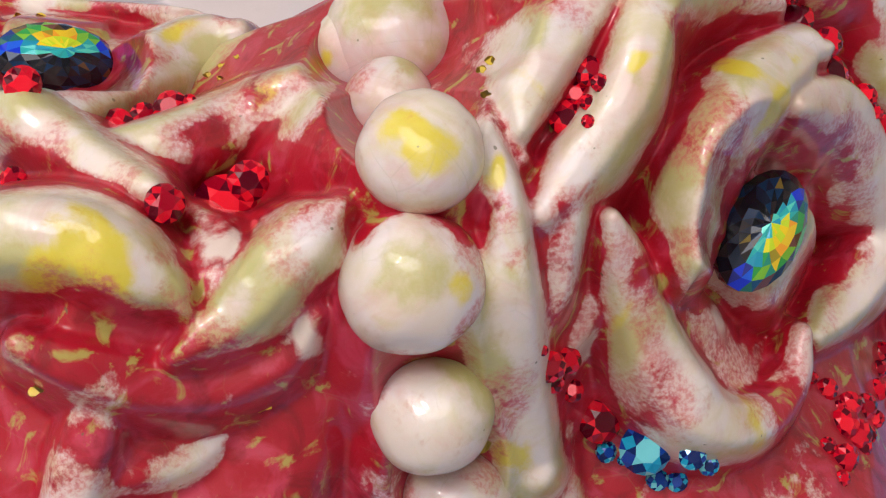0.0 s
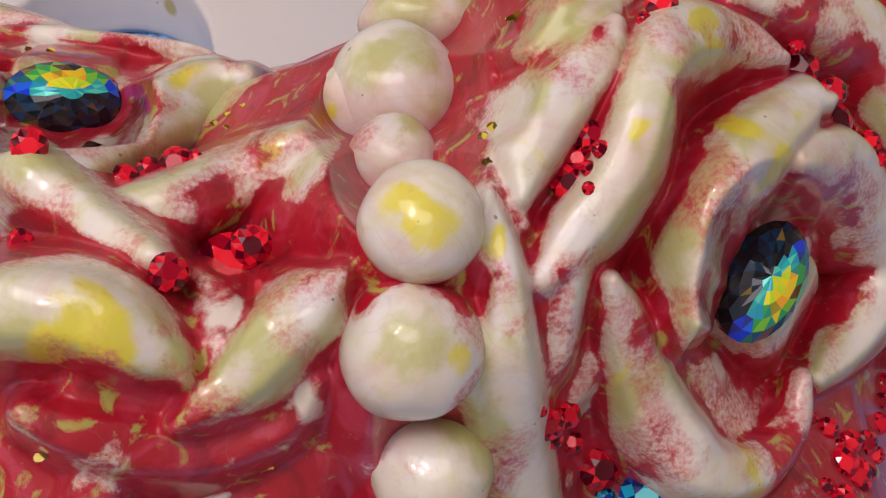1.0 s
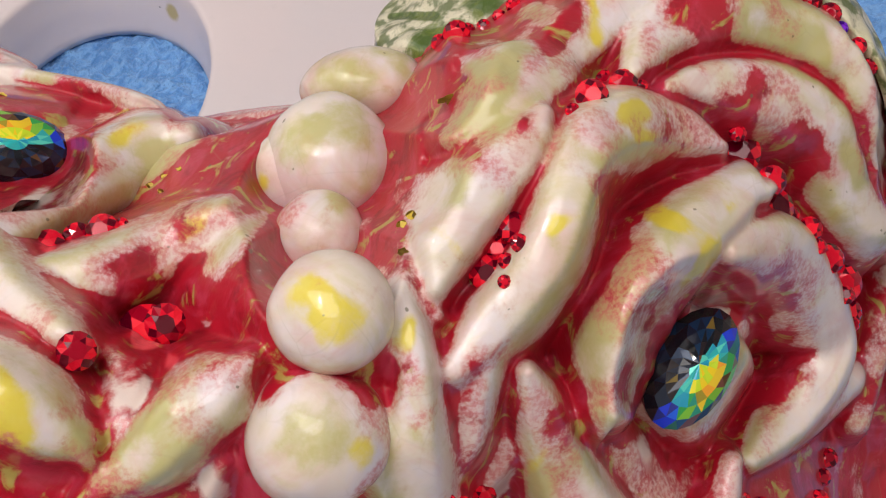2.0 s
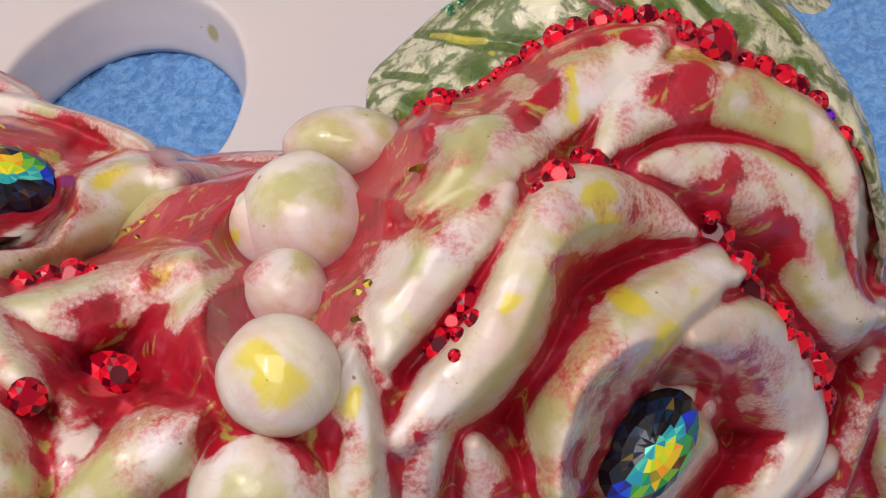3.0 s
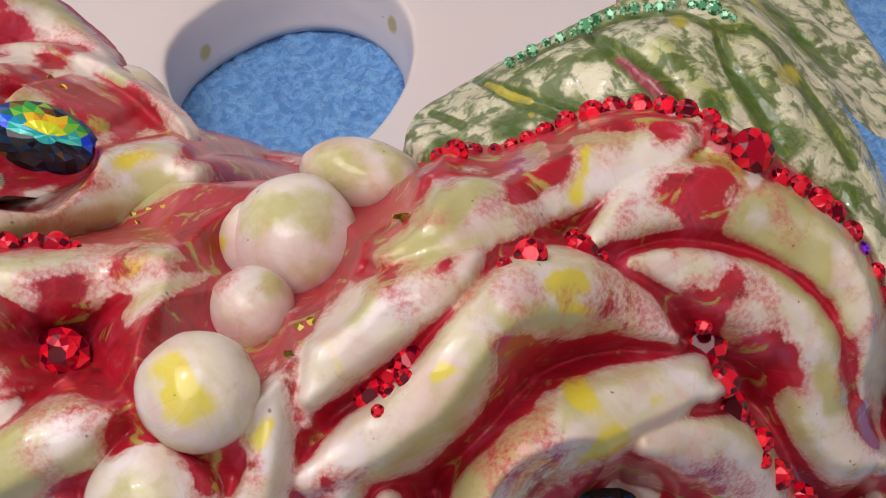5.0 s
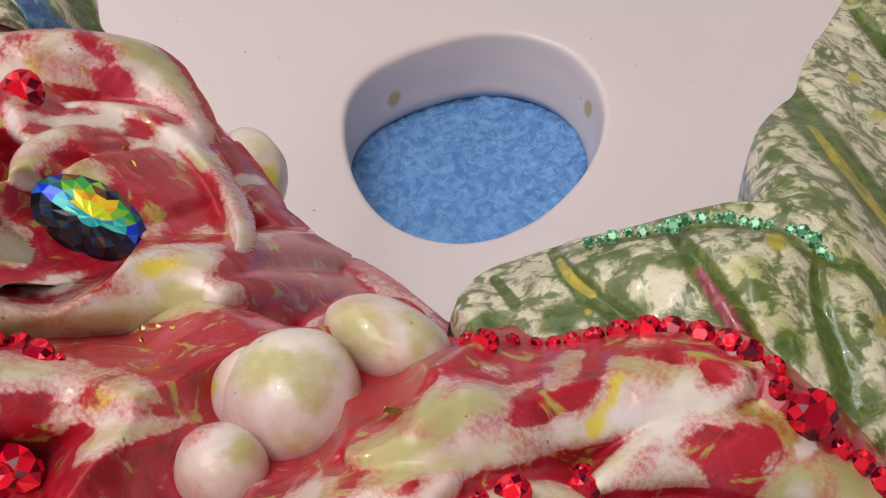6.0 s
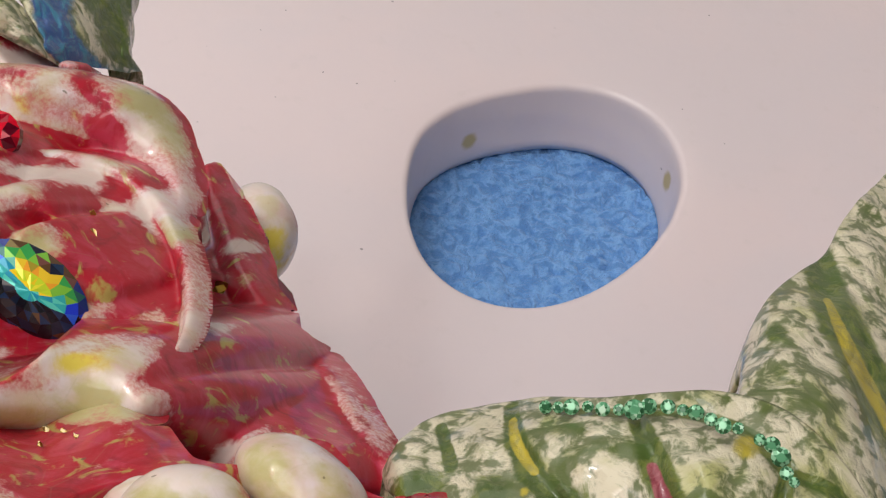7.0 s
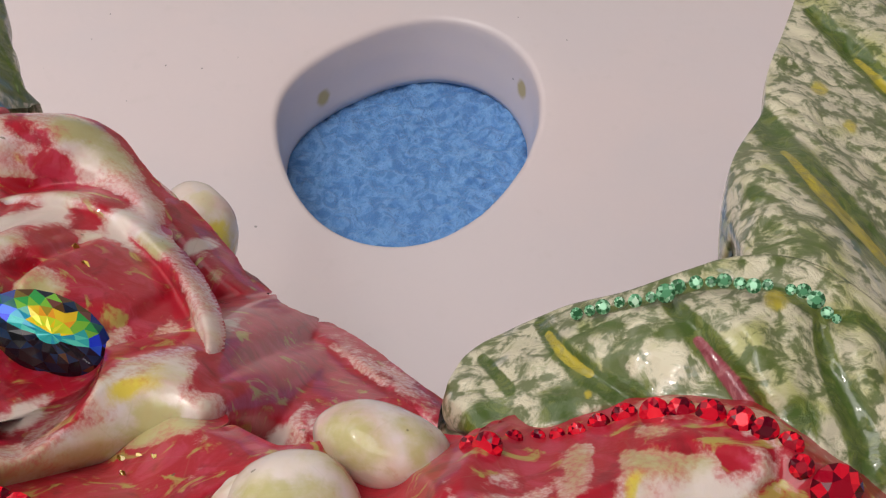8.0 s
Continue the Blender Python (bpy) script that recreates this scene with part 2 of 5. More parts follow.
def part(name, bm, mat, parent=None, label="", smooth=True):
    me = bpy.data.meshes.new(name)
    bm.to_mesh(me)
    bm.free()
    me.materials.append(mat)
    if smooth:
        me.polygons.foreach_set("use_smooth", [True] * len(me.polygons))
    ob = new(name, me)
    if parent:
        ob.parent = parent
        up, m = parent, Matrix.Identity(4)
        while up:
            m = m @ up.matrix_parent_inverse.inverted() if up.parent else m
            m = Matrix.Translation(-up.location) @ m
            up = up.parent
        ob.matrix_parent_inverse = m
    return tagged(ob, label) if label else ob


CHANNEL = {"r": (0, 0.8), "R": (0, 1.5), "y": (1, 1.3), "g": (2, 1.1), "c": (3, 1.2)}


def paint_value(v, patches, start):
    p = list(start)
    for ch, x, y, z, r in patches:
        k, s = CHANNEL[ch]
        d = (v - Vector((x * MM, y * MM, z * MM))).length / (r * MM)
        d += 0.55 * noise.noise(v * 260) + 0.35 * noise.noise(v * 700)
        if d < 1.6:
            p[k] += s * min(1.0, 1.6 * (1.0 - d / 1.6))
    return p


def spline(pts, n):
    """n places along a smooth line through the given ones (any number of values each)."""
    P = np.array(pts, float)
    P = np.vstack([2 * P[0] - P[1], P, 2 * P[-1] - P[-2]])
    out = []
    for s in np.linspace(0, len(pts) - 1, n):
        i = min(int(s), len(pts) - 2)
        f = s - i
        a, b, c, d = P[i : i + 4]
        out.append(0.5 * (2 * b + (c - a) * f + (2 * a - 5 * b + 4 * c - d) * f * f + (3 * b - a - 3 * c + d) * f**3))
    return np.array(out)


FACE = Vector((0.0, -0.62, 0.785)).normalized()  # the way the relief faces
ALONG = Vector((0.0, FACE.z, -FACE.y))  # up the relief, square to FACE
CREST = []  # places on the ridges and beads, which the clay is drawn up to: across, along, height, half-width
BEADS = []  # across, along, height, radius
HEIGHT = []  # the finished relief: across, along, height
HOLLOWS = []  # places that the clay must stay below: across, along, height, reach


def hollow(p, reach, below):
    HOLLOWS.append((p.x, p.dot(ALONG), p.dot(FACE) - below, reach))


def ball_mesh(at, r, squash, patches, tall=1.0):
    bm = bmesh.new()
    bmesh.ops.create_icosphere(bm, subdivisions=5, radius=1.0)
    lay = bm.verts.layers.float_color.new("paint")
    turn = FACE.to_track_quat("Z", "Y").to_matrix()
    BEADS.append((at[0], Vector(at).dot(ALONG), Vector(at).dot(FACE), r * min(tall, 1.0)))
    if at[1] < -150:
        CREST.append((at[0], Vector(at).dot(ALONG), Vector(at).dot(FACE) + 0.3 * r, 0.6 * r))
    for v in bm.verts:
        d = v.co.normalized()
        k = 1.0 + 0.07 * noise.noise(d * 1.3 + Vector(at) * 0.3) + 0.008 * noise.noise(d * 5)
        p = Vector((d.x, d.y * tall, d.z * (squash if d.z > 0 else 1.0))) * r * k
        v.co = (Vector(at) + turn @ p) * MM
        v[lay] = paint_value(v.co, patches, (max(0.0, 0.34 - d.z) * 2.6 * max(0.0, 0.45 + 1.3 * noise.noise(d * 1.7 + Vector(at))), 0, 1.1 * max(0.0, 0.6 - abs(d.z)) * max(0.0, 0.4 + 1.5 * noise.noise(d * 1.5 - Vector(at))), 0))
    return bm


def leaf_blade(parent, inner, outer, bulge, veins=(), spots=(), n=230, m=90, rough=0.7, thick=5.0):
    """A puffy leaf between its two edges, folded under at the outer one; its veins are painted grooves (paint, line)."""
    a, b = spline(inner, n), spline(outer, n)
    s = np.linspace(0, 1, n)[:, None, None]
    fold = m // 4
    j = np.arange(m + fold)
    f = np.minimum(j / (m - 1), 1.0)[None, :, None]
    A3, B3, up = a[:, None, :], b[:, None, :], np.array(FACE)
    P = A3 * (1 - f) + B3 * f
    P = P + up * bulge * (np.sin(np.pi * (0.12 + 0.76 * f)) - 0.37) * np.sin(np.pi * (0.08 + 0.84 * s)) ** 0.5
    lumps = np.array([[noise.noise(Vector(p) * 0.11) * 2.0 + noise.noise(Vector(p) * 0.35) for p in row] for row in P])
    P = P + up * rough * lumps[..., None] - up * 6.0 * np.maximum(0.0, 1 - 14 * np.minimum(s, 1 - s)) ** 2
    P = P - up * 2.5 * np.maximum(0.0, 1 - 7 * f) ** 2
    U, V = P[..., 0], P @ np.array(ALONG)
    paint, groove = np.zeros((n, m + fold, 4)), np.zeros(U.shape)
    near, vein = np.full(U.shape, 99.0), np.full(U.shape, -1)
    for index, (kind, line) in enumerate(veins):
        pts = spline(line, 90)
        lv = pts[:, 1] * ALONG.y + pts[:, 2] * ALONG.z
        best, width = np.full(U.shape, 1e9), np.ones(U.shape)
        for u, v, w in zip(pts[:, 0], lv, pts[:, 3]):
            d = np.hypot(U - u, V - v)
            hit = d < best
            best[hit], width[hit] = d[hit], max(w, 0.35)
        x = best / width
        if kind < 3:
            near = np.minimum(near, best)
            groove = np.maximum(groove, np.exp(-(x**2)) * np.minimum(width, 1.2))
        vein[x < 1.15] = index
        paint[..., kind] = np.maximum(paint[..., kind], np.clip(1.9 - x, 0, 1.2))
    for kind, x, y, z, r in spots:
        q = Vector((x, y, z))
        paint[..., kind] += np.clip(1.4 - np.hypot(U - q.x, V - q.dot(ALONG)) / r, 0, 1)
    P = P + up * (0.9 * (1 - np.exp(-((near / 3.5) ** 2))) - 0.9 * groove)[..., None]
    u = np.clip((j - m + 1) / fold, 0, 1)[None, :, None]
    across = B3 - A3
    P = P + np.array((0, 0, -1.0)) * thick * 2.0 * np.sin(u * 1.57) - across * 0.25 * (1 - np.cos(u * 1.57)) + across / np.linalg.norm(across, axis=-1, keepdims=True) * 1.2 * np.sin(u * 3.14)
    for row in P[::4, int(0.3 * m) : m : 4]:
        for p in row:
            hollow(Vector(p), 1.6, 1.0)
    # the blade, and each vein cut from it as a piece of its own
    normal = np.cross(np.gradient(P, axis=0), np.gradient(P, axis=1))
    flipped = (normal @ up)[n // 3, m // 2] < 0
    normal *= ((-1.0 if flipped else 1.0) / np.maximum(np.linalg.norm(normal, axis=-1), 1e-9))[..., None]
    ids = np.arange(U.size).reshape(U.shape)
    cell = vein[:-1, :-1]
    for index in range(-1, len(veins)):
        take = cell == index
        if take.sum() < 20:
            continue
        quads = np.stack([ids[:-1, :-1][take], ids[:-1, 1:][take], ids[1:, 1:][take], ids[1:, :-1][take]], 1)
        if not flipped:
            quads = quads[:, ::-1]
        used, inv = np.unique(quads, return_inverse=True)
        me = bpy.data.meshes.new("blade" if index < 0 else "vein")
        me.from_pydata((P.reshape(-1, 3)[used] * MM).tolist(), [], inv.reshape(quads.shape).tolist())
        me.polygons.foreach_set("use_smooth", [True] * len(quads))
        me.attributes.new("paint", "FLOAT_COLOR", "POINT").data.foreach_set("color", paint.reshape(-1, 4)[used].ravel())
        me.normals_split_custom_set_from_vertices(normal.reshape(-1, 3)[used].tolist())
        me.materials.append(LEAF)
        ob = new(me.name, me)
        ob.parent = parent
        ob.matrix_parent_inverse = Matrix.Translation(-parent.location)
        if index >= 0:
            tagged(ob, ("dark green", "yellow", "crimson", "deep blue")[veins[index][0]] + " painted vein")


def flake_mesh(at, r, seed):
    """A torn flake of gold leaf."""
    bm = bmesh.new()
    turn = FACE.to_track_quat("Z", "Y").to_matrix()
    ring = []
    for k in range(18):
        g = 2 * math.pi * k / 18
        q = r * (0.75 + 0.55 * noise.noise(Vector((math.cos(g) * 1.3, math.sin(g) * 1.3, seed * 3.7))))
        ring.append(bm.verts.new((Vector(at) + turn @ Vector((q * math.cos(g), 0.75 * q * math.sin(g), 0.12 * noise.noise(Vector((g, seed, 0)))))) * MM))
    bm.faces.new(ring)
    bmesh.ops.solidify(bm, geom=bm.faces[:], thickness=0.00012)
    return bm


def stone_mesh(name, n=8, seed=0):
    """A round brilliant with a flat table; each facet is an island of its own."""
    rnd = random.Random(seed)
    ring = lambda r, z, k, off: [Vector((r * math.cos(2 * math.pi * (i + off) / k), r * math.sin(2 * math.pi * (i + off) / k), z + rnd.uniform(-0.02, 0.02))) for i in range(k)]
    table, mid, gird, foot = ring(0.48, 0.46, n, 0), ring(0.78, 0.30, n, 0.5), ring(1.0, 0.0, 2 * n, 0), ring(0.9, -0.5, 2 * n, 0)
    faces = [table]
    for i in range(n):
        j = (i + 1) % n
        faces += [[table[i], mid[i], table[j]], [table[i], mid[i - 1], gird[2 * i], mid[i]], [mid[i], gird[2 * i], gird[2 * i + 1]], [mid[i], gird[2 * i + 1], gird[(2 * i + 2) % (2 * n)]]]
        faces += [[gird[2 * i], foot[2 * i], foot[2 * i + 1], gird[2 * i + 1]], [gird[2 * i + 1], foot[2 * i + 1], foot[(2 * i + 2) % (2 * n)], gird[(2 * i + 2) % (2 * n)]]]
    verts, polys = [], []
    for f in faces:
        polys.append(range(len(verts), len(verts) + len(f)))
        verts += f
    me = bpy.data.meshes.new(name)
    me.from_pydata(verts, [], [list(p) for p in polys])
    return me


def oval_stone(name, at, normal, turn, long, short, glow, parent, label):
    """A domed oval crystal: rings of small facets, a flash painted on one side."""
    n, rnd = 20, random.Random(5)
    rings = []
    for k, (r, z) in enumerate(((0.93, -0.5), (1.0, 0.0), (0.84, 0.25), (0.64, 0.40), (0.42, 0.51), (0.20, 0.58))):
        rings.append([Vector((long * r * math.cos(2 * math.pi * (i + 0.5 * (k % 2)) / n), short * r * math.sin(2 * math.pi * (i + 0.5 * (k % 2)) / n), (z + (rnd.uniform(-0.02, 0.02) if k > 1 else 0)) * short)) for i in range(n)])
    faces = []
    for k, (low, high) in enumerate(zip(rings, rings[1:])):
        for i in range(n):
            j = (i + 1) % n
            if k % 2 == 0:
                faces += [[low[i], low[j], high[i]], [high[i], low[j], high[j]]]
            else:
                faces += [[low[i], high[j], high[i]], [low[i], low[j], high[j]]]
    apex = Vector((0.04 * long, 0.05 * short, 0.62 * short))
    faces += [[rings[-1][i], rings[-1][(i + 1) % n], apex] for i in range(n)]
    m = Matrix.Translation(Vector(at) * MM) @ Vector(normal).to_track_quat("Z", "Y").to_matrix().to_4x4() @ Matrix.Rotation(radians(turn), 4, "Z") @ Matrix.Scale(MM, 4)
    verts, polys, kinds = [], [], []
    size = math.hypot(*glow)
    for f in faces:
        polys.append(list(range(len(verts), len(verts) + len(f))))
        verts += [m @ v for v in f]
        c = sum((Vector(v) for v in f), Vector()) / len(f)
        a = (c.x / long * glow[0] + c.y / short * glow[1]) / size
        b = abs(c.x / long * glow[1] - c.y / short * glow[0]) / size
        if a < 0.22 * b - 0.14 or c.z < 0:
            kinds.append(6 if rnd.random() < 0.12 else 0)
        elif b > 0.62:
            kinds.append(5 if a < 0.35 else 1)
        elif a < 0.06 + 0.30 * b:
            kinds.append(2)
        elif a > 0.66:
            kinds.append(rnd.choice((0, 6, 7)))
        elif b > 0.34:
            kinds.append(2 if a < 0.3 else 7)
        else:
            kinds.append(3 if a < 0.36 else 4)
    me = bpy.data.meshes.new(name)
    me.from_pydata(verts, [], polys)
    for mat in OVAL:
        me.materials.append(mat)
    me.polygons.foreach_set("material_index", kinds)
    hollow(Vector(at), 0.72 * short, 0.3 * short)
    hollow(m @ Vector((0.5 * long, 0, 0)) / MM, 0.56 * short, 0.3 * short)
    hollow(m @ Vector((-0.5 * long, 0, 0)) / MM, 0.56 * short, 0.3 * short)
    ob = new(name, me)
    ob.parent = parent
    ob.matrix_parent_inverse = Matrix.Translation(-parent.location)
    return tagged(ob, label)


# ---- setting: room, table, towel ----
def box_bm(x0, x1, y0, y1, z0, z1):
    bm = bmesh.new()
    bmesh.ops.create_cube(bm, size=1.0)
    for v in bm.verts:
        v.co = Vector((x0 if v.co.x < 0 else x1, y0 if v.co.y < 0 else y1, z0 if v.co.z < 0 else z1))
    return bm


for nm, dims in (("wall_north", (-1.6, 1.6, 1.5, 1.6, -0.75, 1.75)), ("wall_south", (-1.6, 1.6, -1.6, -1.5, -0.75, 1.75)), ("wall_east", (1.5, 1.6, -1.5, 1.5, -0.75, 1.75)), ("wall_west", (-1.6, -1.5, -1.5, 1.5, -0.75, 1.75)), ("ceiling", (-1.6, 1.6, -1.6, 1.6, 1.75, 1.85)), ("floor", (-1.6, 1.6, -1.6, 1.6, -0.85, -0.75))):
    tagged(part(nm, box_bm(*dims), WALL, smooth=False), "plain light grey painted " + nm.split("_")[0], nm.split("_")[0], kind="structure")

table = thing("table", (0, 0, -754), "plain oak table under the blue towel", "table")
top = box_bm(-0.6, 0.6, -0.5, 0.5, -0.034, -0.004)
bmesh.ops.bevel(top, geom=top.edges[:], offset=0.004, segments=2, affect="EDGES")
part("tabletop", top, WOOD, table, smooth=False)
for sx in (-0.54, 0.54):
    for sy in (-0.44, 0.44):
        part("leg", box_bm(sx - 0.03, sx + 0.03, sy - 0.03, sy + 0.03, -0.75, -0.034), WOOD, table, smooth=False)


def towel():
    bm = bmesh.new()
    def steps(lo, hi, a, b, fine, coarse):
        out, x = [], lo
        while x < hi:
            out.append(x)
            x += fine if a <= x < b else coarse
        return out + [hi]
    xs, ys = steps(-420, 420, -50, 260, 1.1, 12), steps(-430, 330, -130, 80, 1.1, 12)
    grid = []
    for y in ys:
        row = []
        for x in xs:
            p = Vector((x, y, 0))
            z = 1.4 * noise.noise(p * 0.03) + 1.2 * noise.noise(p * 0.15) + 2.8 * abs(noise.noise(p * 0.24 + Vector((7, 0, 0)))) + 0.5 * noise.noise(p * 0.6)
            row.append(bm.verts.new((x * MM, y * MM, (z - 1.2) * MM)))
        grid.append(row)
    for a, b in zip(grid, grid[1:]):
        for k in range(len(a) - 1):
            bm.faces.new((a[k], a[k + 1], b[k + 1], b[k]))
    return tagged(part("towel", bm, TOWEL), "fluffy sky-blue towel spread flat on the table", "towel")


towel()


# ---- ceramic plate with a round hole ----
def plate():
    bm = bmesh.new()
    lay = bm.verts.layers.float_color.new("paint")
    x0, x1, y0, y1, cr, top = -180.0, 152.0, -300.0, 178.0, 40.0, 24.0
    n = 240
    def outer(g):
        d = Vector((math.cos(g), math.sin(g)))
        lo, hi = 0.0, 600.0
        for _ in range(40):
            r = 0.5 * (lo + hi)
            p = d * r
            cx, cy = 0.5 * (x0 + x1), 0.5 * (y0 + y1)
            q = Vector((max(abs(p.x - cx) - 0.5 * (x1 - x0) + cr, 0), max(abs(p.y - cy) - 0.5 * (y1 - y0) + cr, 0)))
            lo, hi = (r, hi) if q.length < cr else (lo, r)
        return lo
    rows = []
    for i in range(n):
        g = 2 * math.pi * i / n
        d = Vector((math.cos(g), math.sin(g), 0))
        r0 = 38.4 - 4.84 * math.cos(2 * g) + 0.42 * math.sin(2 * g) - 1.37 * math.cos(3 * g) + 0.24 * math.sin(3 * g) + 0.93 * math.cos(4 * g) + 0.25 * noise.noise(d * 4)
        r1 = outer(g)
        prof = [(r1 - 3, 0.5), (r1, 3), (r1, top - 3), (r1 - 1, top - 0.9), (r1 - 3, top)]
        prof += [(r1 + (r0 - r1) * f, top) for f in (0.25, 0.5, 0.75, 0.93)]
        prof += [(r0 + 2.0, top), (r0 + 1.0, top - 0.25), (r0 + 0.3, top - 0.9), (r0, top - 1.9)]
        prof += [(r0 * (1 - 0.006 * k) + 0.1 * math.sin(k * 1.3 + g * 3), top - 1.9 - k * 2.1) for k in range(1, 10)] + [(r0 * 0.95 + 0.6, 0.8), (r0 + 2, 0.5)]
        row = []
        for r, z in prof:
            v = bm.verts.new((d * r + Vector((0, 0, z))) * MM)
            c = 0.0
            for sx, sy, sz in ((-31.8, 15.7, 9.5), (22.0, 32.5, 14.0)):
                c = max(c, 1.2 - (v.co / MM - Vector((sx, sy, sz))).length / 3.6)
            v[lay] = (max(c, 0),) * 3 + (1,)
            row.append(v)
        rows.append(row)
    for a, b in zip(rows, rows[1:] + rows[:1]):
        for k in range(len(a)):
            j = (k + 1) % len(a)
            bm.faces.new((a[k], a[j], b[j], b[k]))
    bmesh.ops.recalc_face_normals(bm, faces=bm.faces)
    return tagged(part("ceramic_plate", bm, PLATE), "thick pale pink ceramic plate with a round hole", "plate")


plate()

PETALS = []  # the petals' ridges, from which the relief is shaped


def petal(parent, pts, patches=(), ground="cream", left=1.0, right=1.0, name="petal", layer=0):
    """A petal: its ridge line (across, deep, high, half-width), its painted patches and how broadly it falls off on each side."""
    PETALS.append((parent, spline(pts, max(60, 26 * len(pts))), patches, ground, left, right, name, None, layer))


def face(parent, inner, outer, sag, patches=(), ground="red", layer=0):
    """The hollow face of a petal between its foot and its lip."""
    a, b = spline(inner, 120), spline(outer, 120)
    tilt = []
    line = np.zeros((120, 4))
    for i, (p, q) in enumerate(zip(a, b)):
        p, q = Vector(p), Vector(q)
        line[i] = (*((p + q) / 2 - FACE * sag), 0.5 * math.hypot(p.x - q.x, (p - q).dot(ALONG)))
        tilt.append((q - p).dot(FACE) / max(2 * line[i, 3], 1.0))
    t = Vector(line[70, :3] - line[50, :3])
    o = Vector(b[60] - a[60])
    turn = 1.0 if o.x * t.dot(ALONG) - o.dot(ALONG) * t.x > 0 else -1.0
    PETALS.append((parent, line, patches, ground, 1.0, 1.0, "petal_face", [turn * k for k in tilt], layer))


# ---- roses, stem and beads ----
rose_a = thing("rose", (93.7, -236.5, 161.7), "cream clay rose brushed with red and yellow, oval crystal heart", "rose")
petal(rose_a, [(65.4, -252.8, 201.3, 0.8), (67.0, -248.8, 202.7, 2.9), (70.6, -244.9, 204.7, 3.4), (74.6, -241.9, 206.1, 3.2), (77.7, -239.4, 207.3, 2.3), (79.2, -237.9, 208.1, 0.8)], [('y', 66.4, -248.6, 204.3, 0.9), ('g', 70.5, -243.0, 206.6, 1.5), ('g', 68.3, -245.6, 205.6, 1.3), ('r', 77.4, -239.0, 208.3, 1.4), ('r', 73.3, -239.0, 207.5, 1.2)], "cream")
petal(rose_a, [(70.6, -236.7, 205.7, 1.6), (75.9, -233.7, 206.2, 4.3), (79.7, -228.2, 204.8, 5.5), (83.2, -221.4, 202.3, 5.8), (88.1, -217.4, 201.3, 5.0), (93.4, -214.3, 201.1, 4.2), (97.4, -211.9, 201.5, 3.0), (99.9, -210.3, 202.5, 1.1)], [('g', 73.2, -235.1, 206.9, 2.7), ('g', 76.1, -227.8, 205.4, 2.5), ('g', 79.1, -235.9, 208.4, 1.8), ('r', 82.9, -220.8, 203.6, 2.4), ('r', 86.5, -219.5, 203.3, 1.4), ('r', 89.8, -223.4, 203.0, 1.1), ('y', 89.1, -216.9, 202.9, 1.2), ('y', 88.3, -220.9, 203.3, 0.9), ('r', 83.9, -232.3, 207.4, 1.5)], "cream")
petal(rose_a, [(66.8, -227.8, 202.3, 1.1), (71.7, -225.6, 202.8, 2.2), (76.6, -218.9, 201.8, 2.6), (81.7, -213.3, 201.5, 2.2), (87.7, -211.4, 202.0, 2.2), (94.3, -209.6, 202.3, 1.9), (99.6, -208.9, 202.8, 1.0)], [('y', 76.6, -218.9, 203, 1.2), ('g', 87.7, -211.4, 203, 2.2), ('y', 94, -209.6, 203, 1.0)], "red")
petal(rose_a, [(91.2, -226.9, 201.9, 1.0), (96.4, -218.8, 199.9, 3.6), (101.1, -216.1, 199.3, 4.4), (107.4, -214.1, 196.7, 4.3), (114.2, -212.9, 191.7, 4.3), (120.1, -214.0, 187.6, 3.8), (123.2, -216.1, 183.5, 3.2), (125.7, -217.5, 178.0, 3.0), (128.2, -218.8, 172.1, 2.4), (130.6, -219.7, 165.7, 1.0)], [('r', 97.7, -219.5, 201.2, 3.0), ('r', 101.9, -215.8, 201.6, 2.1), ('r', 93.0, -225.0, 201.4, 1.9), ('g', 105.9, -217.9, 198.0, 2.4), ('g', 112.6, -216.2, 193.1, 2.9), ('g', 116.0, -216.5, 190.6, 2.1), ('r', 125.0, -217.1, 183.3, 1.8), ('c', 108.2, -212.7, 200.0, 1.3)], "cream")
petal(rose_a, [(95.2, -226.9, 199.2, 0.6), (100.2, -224.2, 196.4, 2.1), (105.8, -222.1, 192.8, 3.3), (111.7, -220.6, 188.4, 4.0), (116.3, -220.7, 183.8, 3.9), (118.8, -221.7, 178.4, 3.6), (121.2, -222.7, 172.2, 3.3), (125.1, -222.7, 166.9, 2.5), (129.7, -220.6, 163.1, 1.0)], [('r', 106.5, -224.1, 192.8, 2.5), ('r', 110.6, -221.5, 191.2, 2.0), ('R', 104.3, -227.2, 192.6, 1.7), ('R', 111.0, -226.4, 186.5, 2.7), ('R', 112.7, -227.7, 182.6, 2.3), ('y', 108.7, -223.7, 191.2, 0.6), ('g', 120.1, -222.5, 178.4, 1.3), ('r', 100.9, -223.9, 197.4, 1.0)], "cream", right=0.75)
